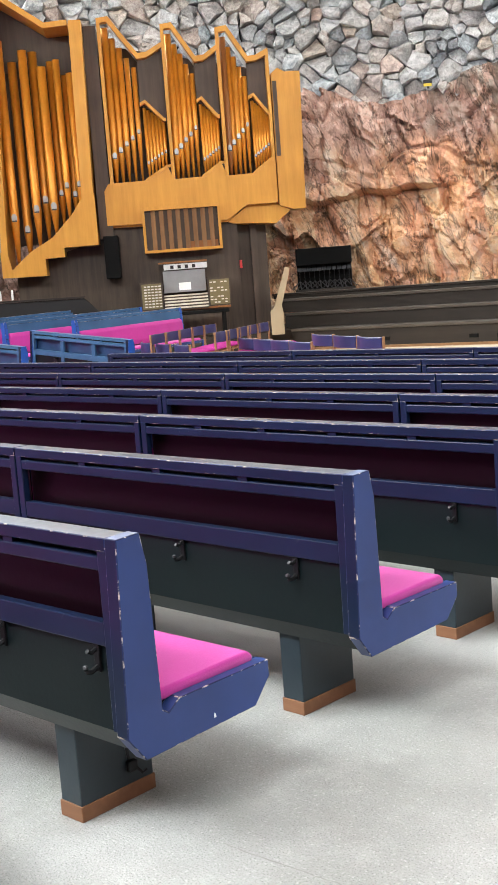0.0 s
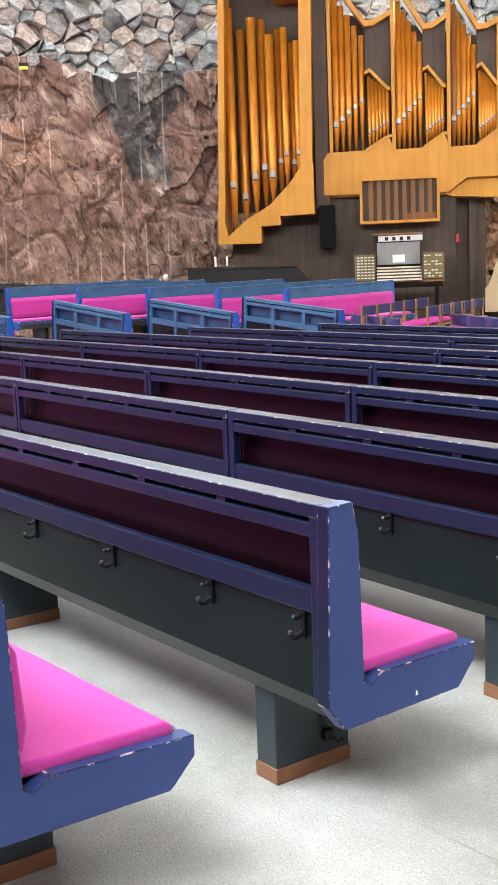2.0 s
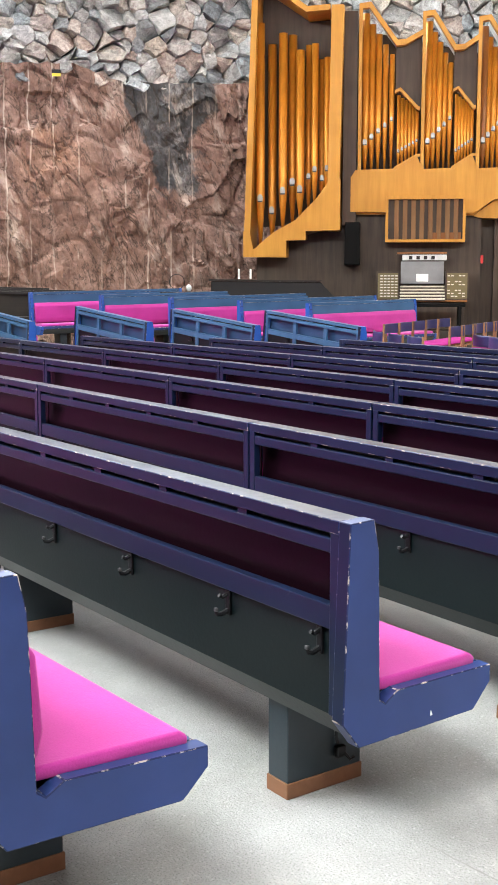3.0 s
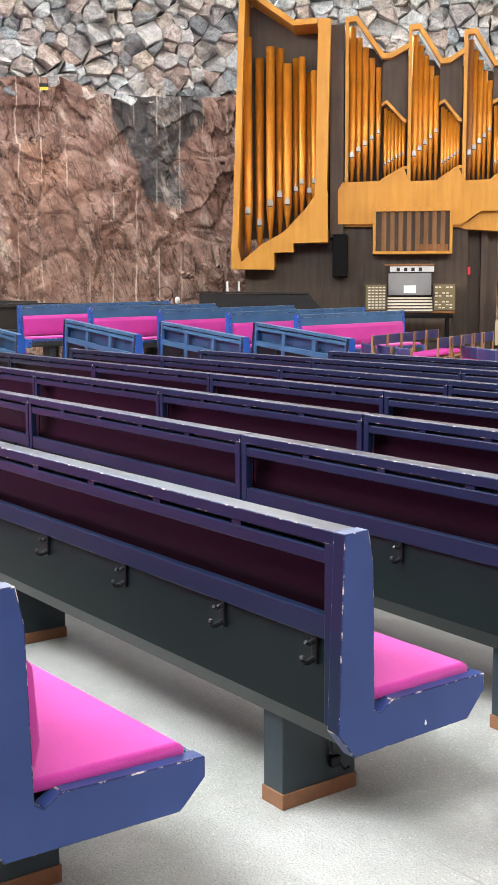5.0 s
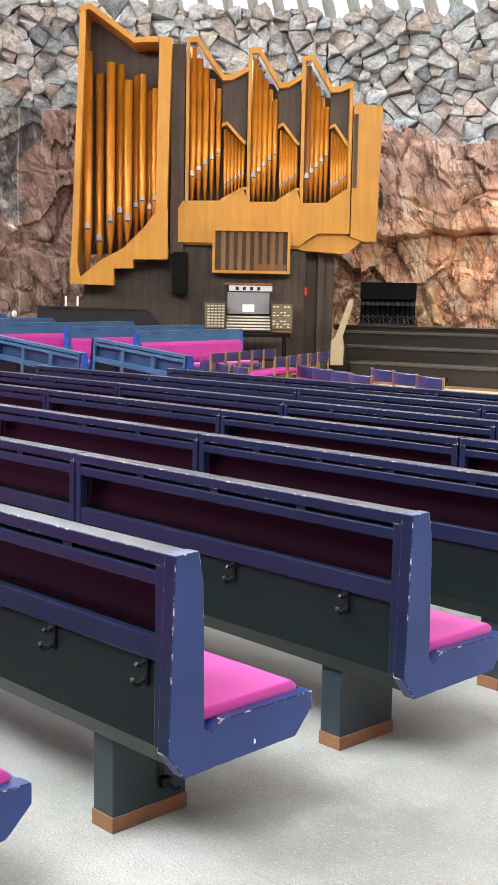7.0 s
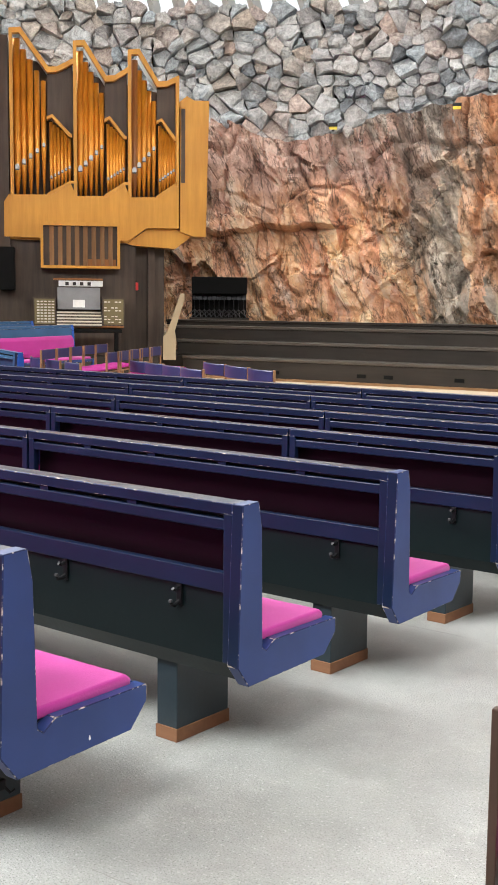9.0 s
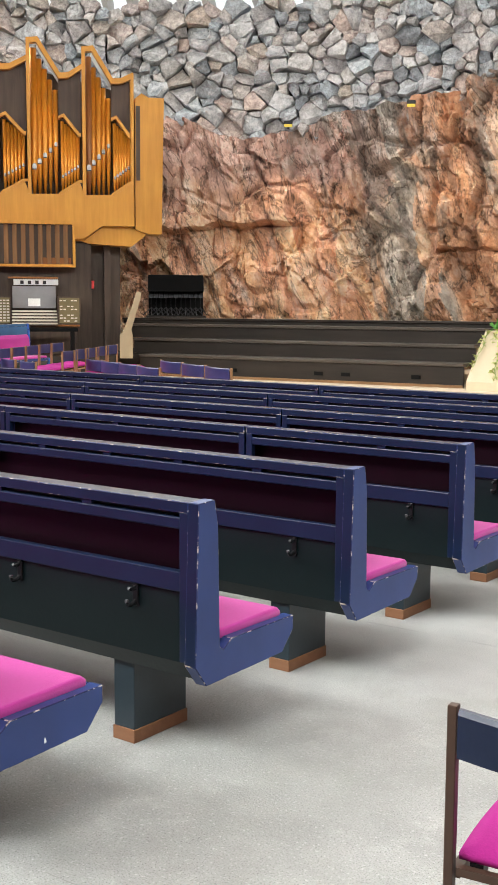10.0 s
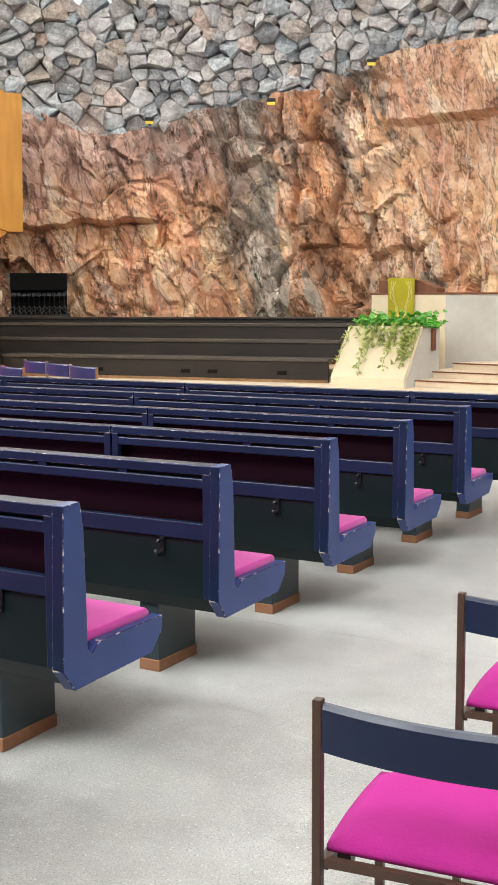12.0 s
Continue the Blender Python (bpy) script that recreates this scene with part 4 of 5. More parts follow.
def organ():
    m = Matrix.Translation(polar(48.3, 17.5)) @ pose(0, 0, 0, 0, 0, 48.3)
    o = thing("pipe_organ", m, "tall golden oak pipe organ with three gabled towers and gilt pipes", "organ")
    # dark base walls
    part("base", prism([(-2.25, ORGAN_FLOOR), (1.15, ORGAN_FLOOR), (1.15, 2.5), (-0.95, 2.5), (-0.95, 2.3), (-2.25, 1.95)], 0.12, 0.7, "y"), M_OAKDARK, o, "smoked dark wooden base")
    part("base", prism([(1.16, ORGAN_FLOOR), (1.62, ORGAN_FLOOR), (1.62, 2.55), (1.16, 2.55)], 0.45, 1.0, "y"), M_OAKDARK, o)
    part("corner_post", box(1.36, 1.46, 0.30, 0.44, ORGAN_FLOOR, 2.4), M_OAKDARK, o)
    part("case_back", prism([(-2.3, 2.3), (2.1, 2.6), (2.1, 4.5), (1.7, 4.75), (-0.9, 5.3), (-2.3, 5.7)], 0.62, 0.7, "y"), M_OAKDARK, o)
    part("divider", box(-0.93, -0.73, -0.05, 0.6, 2.3, 5.40), M_OAKDARK, o, "dark panel between the towers")
    # large left tower
    f = -0.35
    part("tower_post", prism([(-2.40, 1.83), (-2.31, 1.83), (-2.17, 5.79), (-2.26, 5.83)], f, 0.55, "y"), M_OAK, o, edge=M_OAK)
    part("tower_post", prism([(-1.15, 2.21), (-0.98, 2.21), (-0.92, 5.43), (-1.10, 5.43)], f, 0.55, "y"), M_OAK, o, edge=M_OAK)
    part("tower_top", prism([(-2.27, 5.84), (-2.10, 5.88), (-1.45, 5.42), (-1.12, 5.44), (-1.12, 5.36), (-1.47, 5.34), (-2.12, 5.80), (-2.26, 5.76)], f - 0.01, 0.55, "y"), M_OAK, o)
    part("tower_foot", prism([(-2.40, 1.82), (-1.75, 1.81), (-1.75, 2.06), (-1.46, 2.07), (-1.46, 2.20), (-0.95, 2.21), (-0.95, 2.95), (-1.12, 2.93), (-1.30, 2.68), (-1.62, 2.36), (-1.95, 2.18), (-2.25, 1.93), (-2.31, 2.2), (-2.40, 2.2)], f - 0.006, f + 0.10, "y"), M_OAK, o, "stepped oak foot of the tower")
    part("tower_floor", prism([(-2.38, 1.83), (-1.76, 1.82), (-1.76, 2.07), (-1.47, 2.08), (-1.47, 2.21), (-0.95, 2.22), (-0.95, 2.4), (-1.3, 2.35), (-2.2, 1.93)], f + 0.10, 0.55, "y"), M_OAK, o)
    part("tower_screen", prism([(-2.25, 4.9), (-1.08, 4.6), (-1.08, 5.36), (-1.47, 5.34), (-2.12, 5.78), (-2.22, 5.74)], 0.30, 0.34, "y"), M_OAKDARK, o)
    left = [(-2.17, 2.67, 5.25), (-2.01, 2.50, 4.97), (-1.83, 2.78, 5.10), (-1.70, 2.92, 5.10), (-1.57, 2.80, 4.85), (-1.455, 3.01, 4.95), (-1.35, 3.10, 4.94), (-1.25, 2.98, 4.74), (-1.165, 3.11, 4.74)]
    for k, (u, mouth, top) in enumerate(left):
        foot = max(1.95, 1.95 + (u + 2.2) * 0.75)
        pipe(o, u, -0.1 + 0.16 * (k % 2), foot, mouth, top, 0.066 if k < 5 else 0.052, M_PIPE)
    # three gabled towers on a broad panel
    lefts, peaks, valleys, lows, ends = (-0.71, 0.22, 1.03), (5.50, 5.36, 5.27), (-0.14, 0.71, 1.49), (4.97, 4.88, 4.83), (0.22, 1.03, 1.79)
    panel = [(-0.81, 2.49), (0.89, 2.46), (1.02, 2.46), (1.32, 2.66), (1.76, 2.66), (1.76, 3.30)]
    for l, v, e in zip(lefts[::-1], valleys[::-1], ends[::-1]):
        panel += [(e - 0.05, 3.30), (v - 0.03, 3.12), (l + 0.03, 3.11)]
    panel += [(-0.74, 3.11), (-0.81, 3.0)]
    part("front_panel", prism(panel, -0.06, 0.02, "y"), M_OAK, o, "broad golden oak panel below the pipes")
    part("soffit", prism([(-0.80, 2.46), (0.89, 2.43), (1.02, 2.43), (1.32, 2.67), (1.74, 2.67), (1.74, 2.72), (-0.80, 2.52)], 0.02, 0.6, "y"), M_OAK, o)
    part("bracket", prism([(1.34, 2.665), (1.02, 2.425), (1.10, 2.40), (1.76, 2.36), (2.0, 2.55), (1.76, 2.66)], 0.05, 0.5, "y"), M_OAK, o, "slanting oak bracket")
    for l, pk, v, lo, e in zip(lefts, peaks, valleys, lows, ends):
        nxt = {0.22: 5.33, 1.03: 5.24, 1.79: 4.93}[e]
        part("tower_frame", prism([(l, pk), (l + 0.17, pk + 0.02), (v, lo), (v + 0.12, lo + 0.01), (e, nxt - 0.22 if e < 1.7 else nxt), (e, nxt - 0.30 if e < 1.7 else nxt - 0.09), (v + 0.12, lo - 0.07), (v - 0.02, lo - 0.08), (l + 0.15, pk - 0.06), (l + 0.05, pk - 0.07), (l + 0.05, 3.11), (l, 3.11)], -0.07, 0.05, "y"), M_OAK, o, "gabled oak frame")
        part("tower_roof", prism([(l + 0.17, pk + 0.012), (v, lo - 0.008), (v, lo - 0.03), (l + 0.17, pk - 0.01)], 0.05, 0.62, "y"), M_GLASS_W, o, "pale sloping tower roof")
        part("dark_screen", prism([(v - 0.02, lo - 0.07), (v + 0.12, lo - 0.06), (e - 0.01, min(lo + 0.1, nxt - 0.1)), (e - 0.01, 3.98), (v - 0.02, 4.26)], 0.06, 0.10, "y"), M_OAKDARK, o)
        part("small_gable", prism([(v - 0.03, 4.26), (v + 0.05, 4.30), (e - 0.04, 4.02), (e - 0.02, 4.02), (e - 0.02, 3.97), (e - 0.06, 3.97), (v + 0.04, 4.25), (v - 0.03, 4.21)], -0.04, 0.06, "y"), M_OAK, o)
        for k in range(5):
            u = l + 0.10 + (v - l - 0.12) * k / 4.6
            pipe(o, u, 0.09 + 0.03 * (k % 2), 3.08, 3.50 + 0.085 * k, pk - 0.12 - 0.147 * k, 0.054 - 0.004 * k, M_PIPEWOOD if (k == 0 and l > 0.9) else M_PIPE)
        n = 6
        for k in range(n):
            u = v + 0.03 + (e - v - 0.09) * k / (n - 1)
            pipe(o, u, 0.10, 3.11 + 0.16 * k / n, 3.38 + 0.03 * k, 4.20 - 0.22 * k / n, 0.028, M_PIPE)
        part("rail_step", prism([(v - 0.06, 3.10), (v - 0.02, 3.15), (e - 0.06, 3.33), (e, 3.33), (e, 3.29), (e - 0.05, 3.29), (v, 3.10)], -0.075, -0.06, "y"), M_OAK, o)
    part("end_post", box(1.75, 1.80, -0.06, 0.5, 2.66, 4.92, 0.006), M_OAK, o, edge=M_OAK)
    # box at the right end with a dark slot
    part("side_box", prism([(1.82, 2.62), (2.02, 2.55), (2.22, 2.55), (2.26, 4.58), (2.03, 4.58), (1.92, 4.64), (1.82, 4.56)], -0.02, 0.55, "y"), M_OAK, o, "plain oak box at the end")
    part("slot", box(1.835, 1.895, -0.03, -0.022, 3.35, 4.45), M_OAKDARK, o)
    # grille above the keyboard
    g = -0.16
    part("grille_frame", box(-0.28, 0.90, g, -0.062, 2.665, 2.720), M_OAK, o)
    part("grille_frame", box(-0.28, 0.90, g, 0.119, 2.035, 2.075), M_OAK, o)
    for u in (-0.28, 0.86):
        part("grille_frame", box(u, u + 0.04, g, -0.062, 2.075, 2.665), M_OAK, o)
    part("grille_back", box(-0.24, 0.86, -0.075, -0.064, 2.075, 2.665), M_OAKDARK, o)
    for k in range(8):
        u = -0.15 + k * 0.125
        part("slat", prism([(u, -0.09), (u + 0.060, -0.145), (u + 0.070, -0.130), (u + 0.01, -0.078)], 2.075, 2.665, "z"), M_SLAT, o)
    part("grille_shelf", box(0.36, 0.84, -0.10, -0.08, 2.075, 2.175), M_PIPEWOOD, o)
    part("red_box", box(1.15, 1.19, 0.08, 0.119, 1.72, 1.84, 0.005), M_RED, o, "small red alarm box", edge=M_RED)
    s = tagged(part("loudspeaker", box(-0.88, -0.66, -0.30, 0.10, 1.70, 2.33, 0.012), M_MATT, None, edge=M_MATT), "tall black loudspeaker box on the organ base", "loudspeaker")
    s.matrix_world = m
    return m


def console(m):
    c = thing("organ_console", m @ pose(0.28, -0.15, 0), "organ keyboard desk with grey music stand and ivory stop panels", "organ console")
    part("desk", box(-0.62, 0.62, -0.20, 0.25, ORGAN_FLOOR, 1.15, 0.01), M_OAKDARK, c, edge=M_OAKDARK)
    part("desk_top", box(-0.66, 0.66, -0.26, 0.27, 1.152, 1.18, 0.004), M_PIPEWOOD, c, edge=M_PIPEWOOD)
    for s in (-1, 1):
        part("cheek", prism([(s * 0.34, 1.182), (s * 0.68, 1.182), (s * 0.68, 1.60), (s * 0.34, 1.60)], -0.24, 0.2, "y"), M_OAKDARK, c)
        j = part("stop_panel", box(min(s * 0.36, s * 0.655), max(s * 0.36, s * 0.655), -0.256, -0.242, 1.20, 1.575), M_OLIVE, c, "olive stop panel with rows of ivory tabs")
        for b in range(8):
            for a in range(5):
                if s > 0 and (b in (3, 6) or (a + b) % 3 == 0):
                    continue
                part("stop_tab", box(s * (0.385 + a * 0.054) - 0.019, s * (0.385 + a * 0.054) + 0.019, -0.266, -0.257, 1.225 + b * 0.043, 1.243 + b * 0.043), M_IVORY, j)
    for k in range(5):
        y = -0.36 + 0.06 * k
        part("keyboard", box(-0.33, 0.33, y, y + 0.09, 1.185 + 0.045 * k, 1.208 + 0.045 * k, 0.003), M_IVORY, c, edge=M_IVORY)
        part("key_slip", box(-0.33, 0.33, y + 0.012, y + 0.085, 1.164 + 0.045 * k, 1.184 + 0.045 * k), M_OAKDARK, c)
    part("music_desk", prism([(-0.02, 1.42), (0.06, 1.75), (0.08, 1.75), (0.0, 1.42)], -0.32, 0.32, "x"), M_GREY, c, "grey sloping music desk")
    part("shelf", box(-0.38, 0.36, 0.0, 0.14, 1.86, 1.885, 0.004), M_PIPEWOOD, c, edge=M_PIPEWOOD)
    part("lamp_strip", box(-0.30, 0.36, 0.03, 0.12, 1.765, 1.85, 0.006), M_GLASS_W, c, "white lamp strip above the desk", edge=M_GLASS_W)
    for k in range(4):
        part("switch", box(-0.2 + 0.11 * k, -0.15 + 0.11 * k, 0.018, 0.029, 1.78, 1.83), M_BLACK, c)
    paper = part("paper", prism([(-0.018, 1.45), (0.010, 1.565), (0.013, 1.565), (-0.015, 1.45)], -0.09, 0.09, "x"), M_PAPER, c, "white sheet on the desk")
    paper.matrix_local = Matrix.Translation((0, 0.0, 0.0))
    b = thing("organ_bench", m @ pose(0.28, -0.85, ORGAN_FLOOR), "dark wooden organ bench before the keyboards", "bench")
    part("seat", box(-0.6, 0.6, -0.16, 0.16, 0.35, 0.40, 0.006), M_MATT, b, edge=M_MATT)
    for x in (-0.55, 0.50):
        part("leg", box(x, x + 0.05, -0.14, 0.14, 0.0, 0.35), M_MATT, b)


# ---- choir steps, niche, planter, altar ----
def choir():
    m = pose(-11.3, 12.42, 0, 0, 0, 6.8)
    c = thing("choir_steps", m, "broad dark wooden choir steps against the rock", "steps", "", "structure")
    levels = [(0.0, 0.76), (0.42, 0.98), (0.84, 1.19)]
    right = 5.0
    for k, (y, z) in enumerate(levels):
        bot = NORTH if k == 0 else levels[k - 1][1]
        x0 = 0.02 - 0.40 * k
        part("riser", box(x0, right, y + 0.03, y + 0.06, bot, z - 0.04), M_STEPS, c, "near-black riser")
        part("tread", box(x0, right, y, y + 0.48, z - 0.04, z, 0.006), M_TREAD, c, "worn dark tread", edge=M_TREAD)
    part("base_strip", box(0.02, right, 0.012, 0.029, NORTH, NORTH + 0.035), M_SLAT, c, "orange-brown strip")
    part("back_rail", box(-1.2, right, 1.30, 1.35, 1.19, 1.245), M_STEPS, c)
    part("back_cap", box(-1.2, right, 1.26, 1.42, 1.246, 1.275, 0.005), M_STEPS, c, edge=M_TREAD)
    part("back_fill", box(-1.2, right, 1.43, 3.0, 1.0, 1.24), M_STEPS, c)
    for x in (1.55, 2.9, 3.3, 4.3):
        part("foot_vent", box(x, x + 0.13, 0.018, 0.028, 0.545, 0.595), M_MATT, c)
    # slanting pale cheek wall beside the steps
    w = prism([(-0.20, 0.70), (-0.20, 1.04), (-0.14, 1.11), (0.05, 1.67), (0.11, 1.67), (0.11, 1.58), (-0.03, 1.12), (-0.01, 1.02), (-0.01, 0.70)], -0.1, 0.12, "y")
    cheek = setting("stair_cheek", w, M_BEIGE, "slanting pale plaster cheek wall beside steps", "wall")
    cheek.matrix_world = Matrix.Translation(polar(42.5, 16.75)) @ pose(0, 0, 0, 0, 0, 42.5)

    # opening in the rock with stacked stands, its shade put in as matt black boards
    m = Matrix.Translation(polar(40.35, to_wall(40.35, 0.62))) @ pose(0, 0, 0, 0, 0, 40.35)
    n = thing("stand_niche", m, "storage niche let into the rock, its shade painted black", "niche", "", "structure")
    part("back", box(-0.47, 0.46, 0.25, 0.28, 1.30, 1.98), M_MATT, n)
    part("recess_shade", box(-0.47, 0.46, -0.15, 0.25, 1.70, 1.98, 0.01), M_MATT, n, edge=M_MATT)
    part("floor_board", box(-0.50, 0.50, -0.15, 0.28, 1.26, 1.30), M_STEPS, n)
    rnd = random.Random(5)
    first = None
    for k in range(11):
        mm = m @ pose(-0.42 + 0.083 * k, 0.0, 1.30, 0, 0, rnd.uniform(-15, 15))
        if first is None:
            first = thing("music_stand", mm, "folded black steel music stand in niche", "music stand", "stacked music stands")
            part("stem", tube([(0, 0, 0.10), (0, 0, 0.40)], 0.008), M_HOOK, first)
            for a in range(3):
                v = Vector((math.cos(2.1 * a - 1.57), math.sin(2.1 * a - 1.57), 0)) * 0.16
                part("foot", tube([(0, 0, 0.14), (v.x, v.y, 0.01)], 0.007), M_HOOKTIP, first)
            part("desk", prism([(-0.02, 0.30), (0.0, 0.395), (0.012, 0.395), (-0.008, 0.30)], -0.035, 0.035, "x"), M_HOOK, first)
        else:
            copy_thing(first, mm)


def leafy(name, points, material, parent, rnd, size):
    bm = bmesh.new()
    for p in points:
        m = Matrix.Translation(p) @ Euler((rnd.uniform(-0.9, 0.9), rnd.uniform(-0.9, 0.9), rnd.uniform(0, 6.3))).to_matrix().to_4x4()
        s = size * rnd.uniform(0.6, 1.3)
        out = [(0, -0.1, 0), (0.45, 0.1, 0.08), (0.36, 0.42, 0.05), (0.18, 0.5, 0.03), (0, 1.0, -0.1), (-0.18, 0.5, 0.03), (-0.36, 0.42, 0.05), (-0.45, 0.1, 0.08)]
        vs = [bm.verts.new(m @ (Vector(q) * s)) for q in out]
        mid = bm.verts.new(m @ Vector((0, 0.3 * s, -0.03 * s)))
        for k in range(8):
            bm.faces.new((vs[k], vs[(k + 1) % 8], mid))
    ob = part(name, bm, material, parent)
    return tagged(ob, kind="stuff")


def altar():
    a = polar(25.79, 14.15)
    b = polar(22.13, 13.62)
    ux = (b - a).normalized()
    ang = math.degrees(math.atan2(ux.y, ux.x))
    w = (b - a).length
    m = Matrix.Translation(a) @ pose(0, 0, 0, 0, 0, ang)
    p = thing("planter", m, "concrete planter with sloping front in warm-lit cream and trailing ivy", "planter", "", "")
    part("front", prism([(0.0, NORTH), (0.0, 0.56), (0.42, 1.18), (0.48, 1.18), (0.06, 0.56), (0.06, NORTH)], 0.0, w, "x"), M_CREAM, p, "cream sloping front")
    part("body", prism([(0.062, NORTH), (0.062, 0.56), (0.482, 1.16), (0.90, 1.16), (0.90, NORTH)], 0.004, w + 0.006, "x"), M_CAST, p, "grey cast concrete body")
    part("brown_strip", box(w + 0.007, w + 0.03, 0.66, 0.76, 0.88, 1.15), M_REDWOOD, p)
    rnd = random.Random(3)
    plant = thing("ivy", m, "bushy green ivy trailing over planter front", "plant")
    top = [Vector((rnd.uniform(0.05, w + 0.10), rnd.uniform(0.40, 0.90), 1.17 + abs(rnd.gauss(0, 0.075)))) for _ in range(520)]
    leafy("leaves", top, M_LEAF, plant, rnd, 0.075)
    hang, pale = [], []
    for k in range(26):
        x = rnd.uniform(0.06, w)
        n = int(min(16, abs(rnd.gauss(5, 4)) + 3))
        pts = []
        for i in range(n):
            t = i * 0.045
            y, z = 0.42 - t * 0.56 - 0.03, 1.18 - t * 0.83
            x += rnd.uniform(-0.025, 0.025)
            pts.append((x, y, z))
            for _ in range(3):
                pale.append(Vector((x + rnd.gauss(0, 0.02), y - rnd.uniform(0.005, 0.05), z + rnd.gauss(0, 0.02))))
        part("stem", tube(pts, 0.004, 4), M_LEAF, plant)
    leafy("trailing_leaves", pale, M_LEAFPALE, plant, rnd, 0.05)

    # block behind it, with a wooden lectern top and a hanging cloth
    q = polar(23.77, 15.4)
    r = polar(20.11, 15.1)
    ux = (r - q).normalized()
    m = Matrix.Translation(q) @ pose(0, 0, 0, 0, 0, math.degrees(math.atan2(ux.y, ux.x)))
    w = (r - q).length
    t = thing("pulpit", m, "concrete pulpit with cream front and brown wooden desk", "pulpit")
    # front in warm-lit cream, side wall in the grey of the same concrete
    part("front", box(0, w, 0, 0.10, NORTH, 1.575), M_CREAM, t, "cream front panel")
    part("rim", box(-0.02, w + 0.02, -0.015, 0.6, 1.575, 1.605, 0.004), M_REDWOOD, t, edge=M_REDWOOD)
    part("side_wall", prism([(w + 0.002, 0.0), (w + 0.80, 0.30), (w + 0.80, 0.45), (w + 0.002, 0.15)], NORTH, 1.574, "z"), M_CAST, t, "grey cast concrete side wall")
    part("side_rim", prism([(w + 0.021, -0.01), (w + 0.84, 0.29), (w + 0.84, 0.47), (w + 0.021, 0.17)], 1.576, 1.60, "z"), M_REDWOOD, t)
    part("desk", prism([(0.08, 1.606), (0.08, 1.765), (0.62, 1.765), (0.88, 1.66), (0.88, 1.606)], 0.06, 0.45, "y", 0.006), M_REDWOOD, t, "brown wooden reading desk", edge=M_REDWOOD)
    cl = tagged(part("altar_cloth", prism([(0.24, 1.15), (0.24, 1.80), (0.60, 1.79), (0.60, 1.18)], -0.032, -0.022, "y"), M_CLOTH, None), "yellow-green hanging cloth with leaf embroidery on pulpit", "cloth")
    cl.matrix_world = m
    part("fold", box(0.24, 0.60, -0.03, 0.44, 1.767, 1.777), M_CLOTH, cl)
    for s in (-1, 1):
        for k in range(3):
            c0 = 0.42
            part("embroidery", tube([(c0 + s * 0.02 * (k + 1), -0.034, 1.20 + 0.05 * k), (c0 + s * (0.05 + 0.02 * k), -0.034, 1.42 + 0.04 * k), (c0 + s * (0.15 - 0.02 * k), -0.034, 1.54 + 0.06 * k), (c0 + s * (0.13 - 0.03 * k), -0.034, 1.75)], 0.005, 4), M_CLOTHLINE, cl)
    # steps up beside it
    for k in range(3):
        d = 0.42 * k
        setting("altar_step", prism([(-5.5 + 0.28 * k, 12.95 + d), (-4.2 + 0.1 * k, 12.75 + d), (2.2, 12.3 + d), (2.2, 17.4), (-4.75 + 0.2 * k, 17.2)], NORTH, NORTH + 0.085 * (k + 1), "z"), M_PLAT, "pale step with brown nosing up to the altar", "step")
        setting("nosing", prism([(-5.5 + 0.28 * k, 12.935 + d), (-4.2 + 0.1 * k, 12.735 + d), (2.2, 12.285 + d), (2.2, 12.31 + d), (-4.2 + 0.1 * k, 12.76 + d), (-5.5 + 0.28 * k, 12.96 + d)], NORTH + 0.085 * (k + 1) - 0.012, NORTH + 0.085 * (k + 1) + 0.004, "z"), M_REDWOOD, "brown step nosing", "trim")


def rock_lamps():
    for az, z in SPOTS:
        m = Matrix.Translation(polar(az, to_wall(az, 0.70), z)) @ pose(0, 0, 0, 0, 0, az)
        l = thing("spotlight", m, "small black spotlight with yellow cap on the rock edge", "spotlight", "rock spotlights")
        part("arm", box(-0.015, 0.015, 0.0, 0.85, 0.05, 0.075), M_HOOK, l)
        part("housing", box(-0.07, 0.07, -0.10, 0.10, 0.0, 0.06, 0.008), M_HOOK, l, edge=M_HOOK)
        part("cap", box(-0.065, 0.065, -0.115, -0.102, -0.045, 0.0), M_YELLOW, l, "yellow front cap")


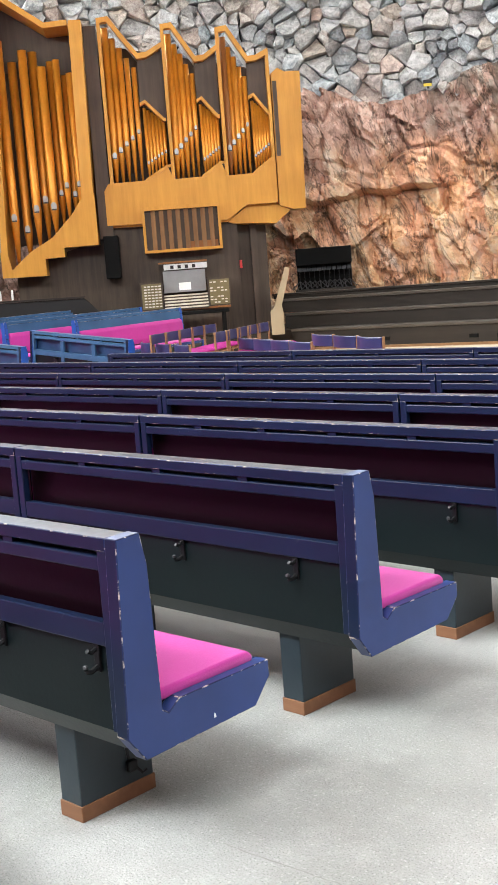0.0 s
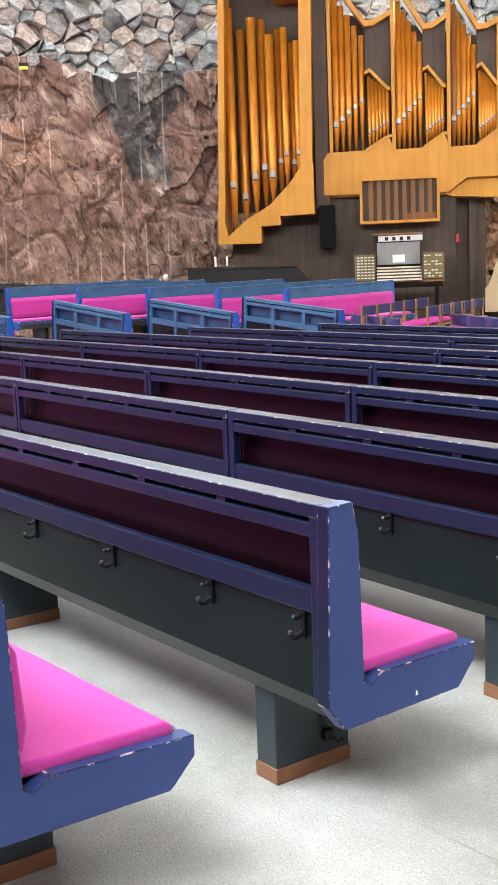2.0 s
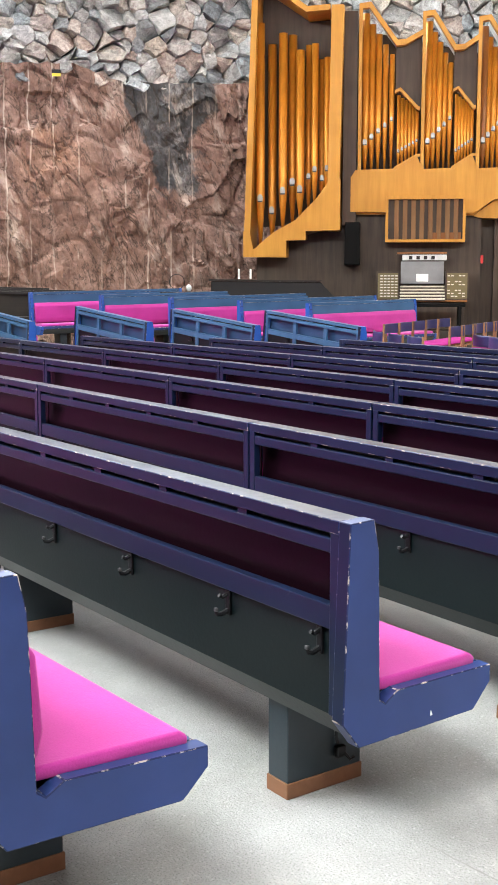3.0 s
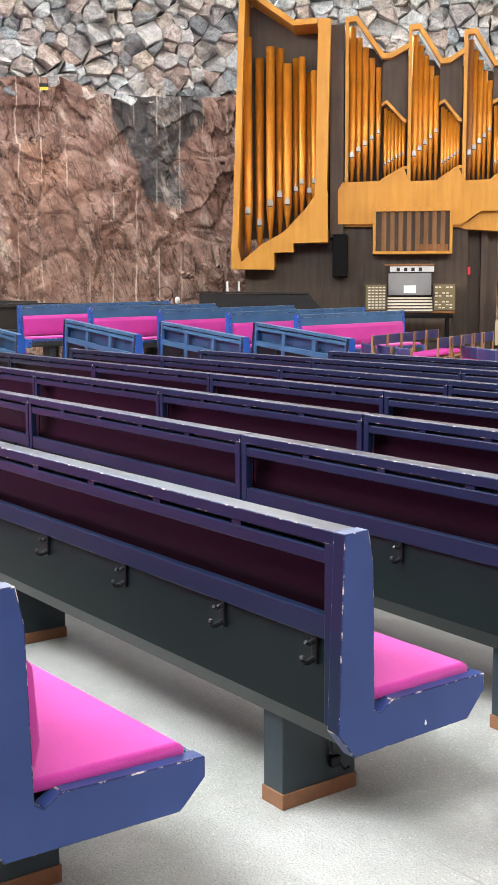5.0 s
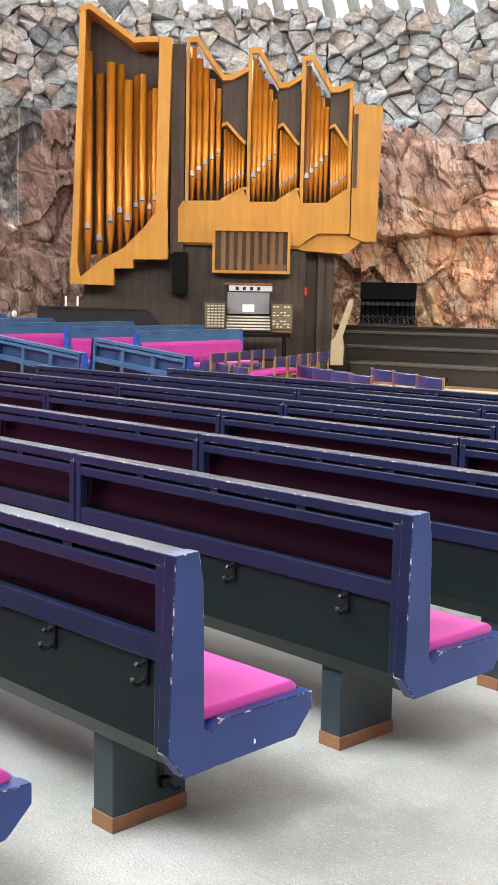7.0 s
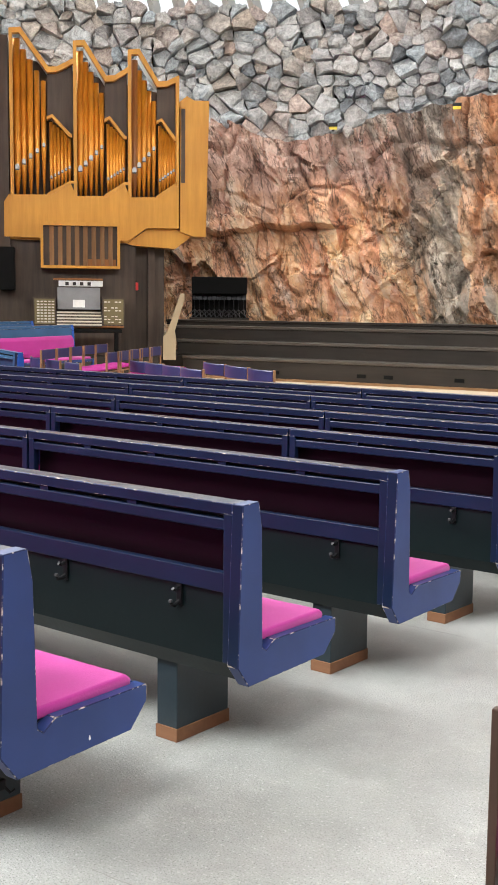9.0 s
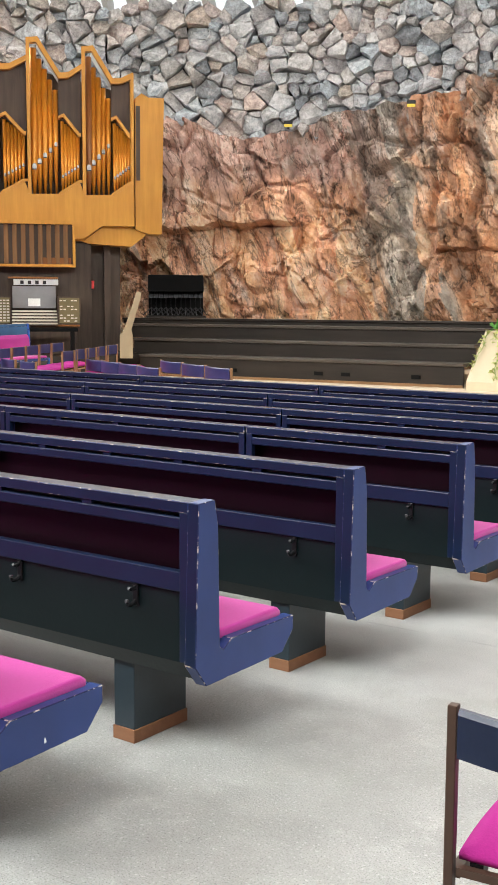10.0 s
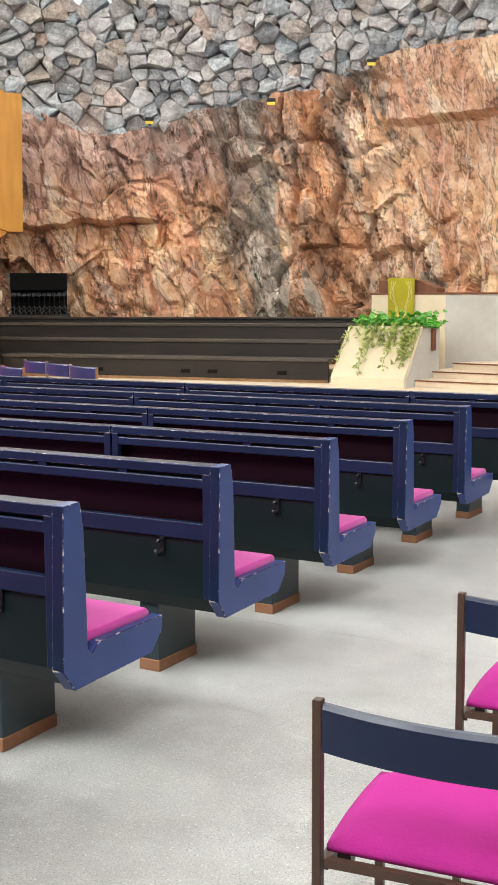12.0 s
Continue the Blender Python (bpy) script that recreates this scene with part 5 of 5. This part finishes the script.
def piano():
    m = Matrix.Translation(polar(53.6, 16.6, ORGAN_FLOOR)) @ pose(0, 0, 0, 0, 0, 53.6)
    p = thing("stage_screen", m, "long black low cabinet with slanted end beside organ", "cabinet")
    part("body", prism([(-1.25, 0.0), (-1.25, 0.72), (0.35, 0.70), (0.75, 0.28), (0.75, 0.0)], 0.0, 0.5, "y", 0.01), M_BLACK, p, edge=M_STEPS)
    part("lid", prism([(-1.28, 0.723), (-1.28, 0.75), (0.36, 0.728), (0.33, 0.703)], -0.03, 0.53, "y"), M_STEPS, p)
    for x in (-0.85, -0.68):
        t = tagged(part("white_candle", lathe([(0.016, 0.0), (0.016, 0.135), (0.010, 0.145)], 0, 0, 10), M_PAPER, None), "thick white candle standing on black cabinet", "candle")
        t.matrix_world = m @ pose(x, 0.25, 0.75)
    loop = tagged(part("wire_loop", tube([(0.11 * math.cos(a * math.pi / 9), 0.02 * math.sin(a), 0.12 + 0.11 * math.sin(a * math.pi / 9)) for a in range(19)], 0.006), M_HOOK, None), "dark wire hoop standing on low bench", "hoop")
    loop.matrix_world = Matrix.Translation(polar(59.6, 16.9, 1.33)) @ pose(0, 0, 0, 0, 0, 60)
    globe = tagged(part("glass_globe", lathe([(0.02, 0.0), (0.035, 0.02), (0.042, 0.05), (0.035, 0.08), (0.012, 0.10)], 0, 0, 14), M_GLASS_W, None, "", True), "small white globe lamp on low bench", "globe")
    globe.matrix_world = Matrix.Translation(polar(59.0, 16.9, 1.31))
    shelf = thing("side_table", Matrix.Translation(polar(59.3, 16.95)) @ pose(0, 0, 0, 0, 0, 59.3), "dark low table under hoop and globe", "table")
    part("top", box(-0.4, 0.4, -0.2, 0.2, 1.27, 1.305, 0.005), M_STEPS, shelf, edge=M_STEPS)
    for x in (-0.36, 0.32):
        part("leg", box(x, x + 0.04, -0.16, 0.16, 0.31, 1.27), M_STEPS, shelf)
    for k in range(4):
        dark_bench(Matrix.Translation(polar(66.5 + 1.7 * k, 17.0 + 0.1 * k, 0.46 + 0.035 * k)) @ pose(0, 0, 0, 0, 1.5, 62))


def floor_joints():
    """Narrow dark joints between the cast bays of the floor."""
    for y, x0, x1, lean in ((4.44, -3.2, 2.0, 0.02), (1.89, -2.1, -1.2, 0.22)):
        bm = bmesh.new()
        n = 40
        rnd = random.Random(int(y * 100))
        rows = []
        for k in range(n + 1):
            x = x0 + (x1 - x0) * k / n
            yy = y + lean * (x + 2.0) * 0.35 + rnd.uniform(-0.004, 0.004)
            w = rnd.uniform(0.001, 0.0032) * min(1.0, (n - k) / 8, (k + 1) / 6)
            rows.append([bm.verts.new((x, yy - w, 0.0025)), bm.verts.new((x, yy + w, 0.0025))])
        for p, q in zip(rows, rows[1:]):
            bm.faces.new((p[0], q[0], q[1], p[1]))
        setting("floor_joint", bm, M_FLOORJOINT, "thin dark joint between concrete floor bays", "joint")


build_hall()
floor_joints()
platforms()
main_pews()
side_pews()
chairs()
console(organ())
choir()
altar()
rock_lamps()
piano()
laid_stones()
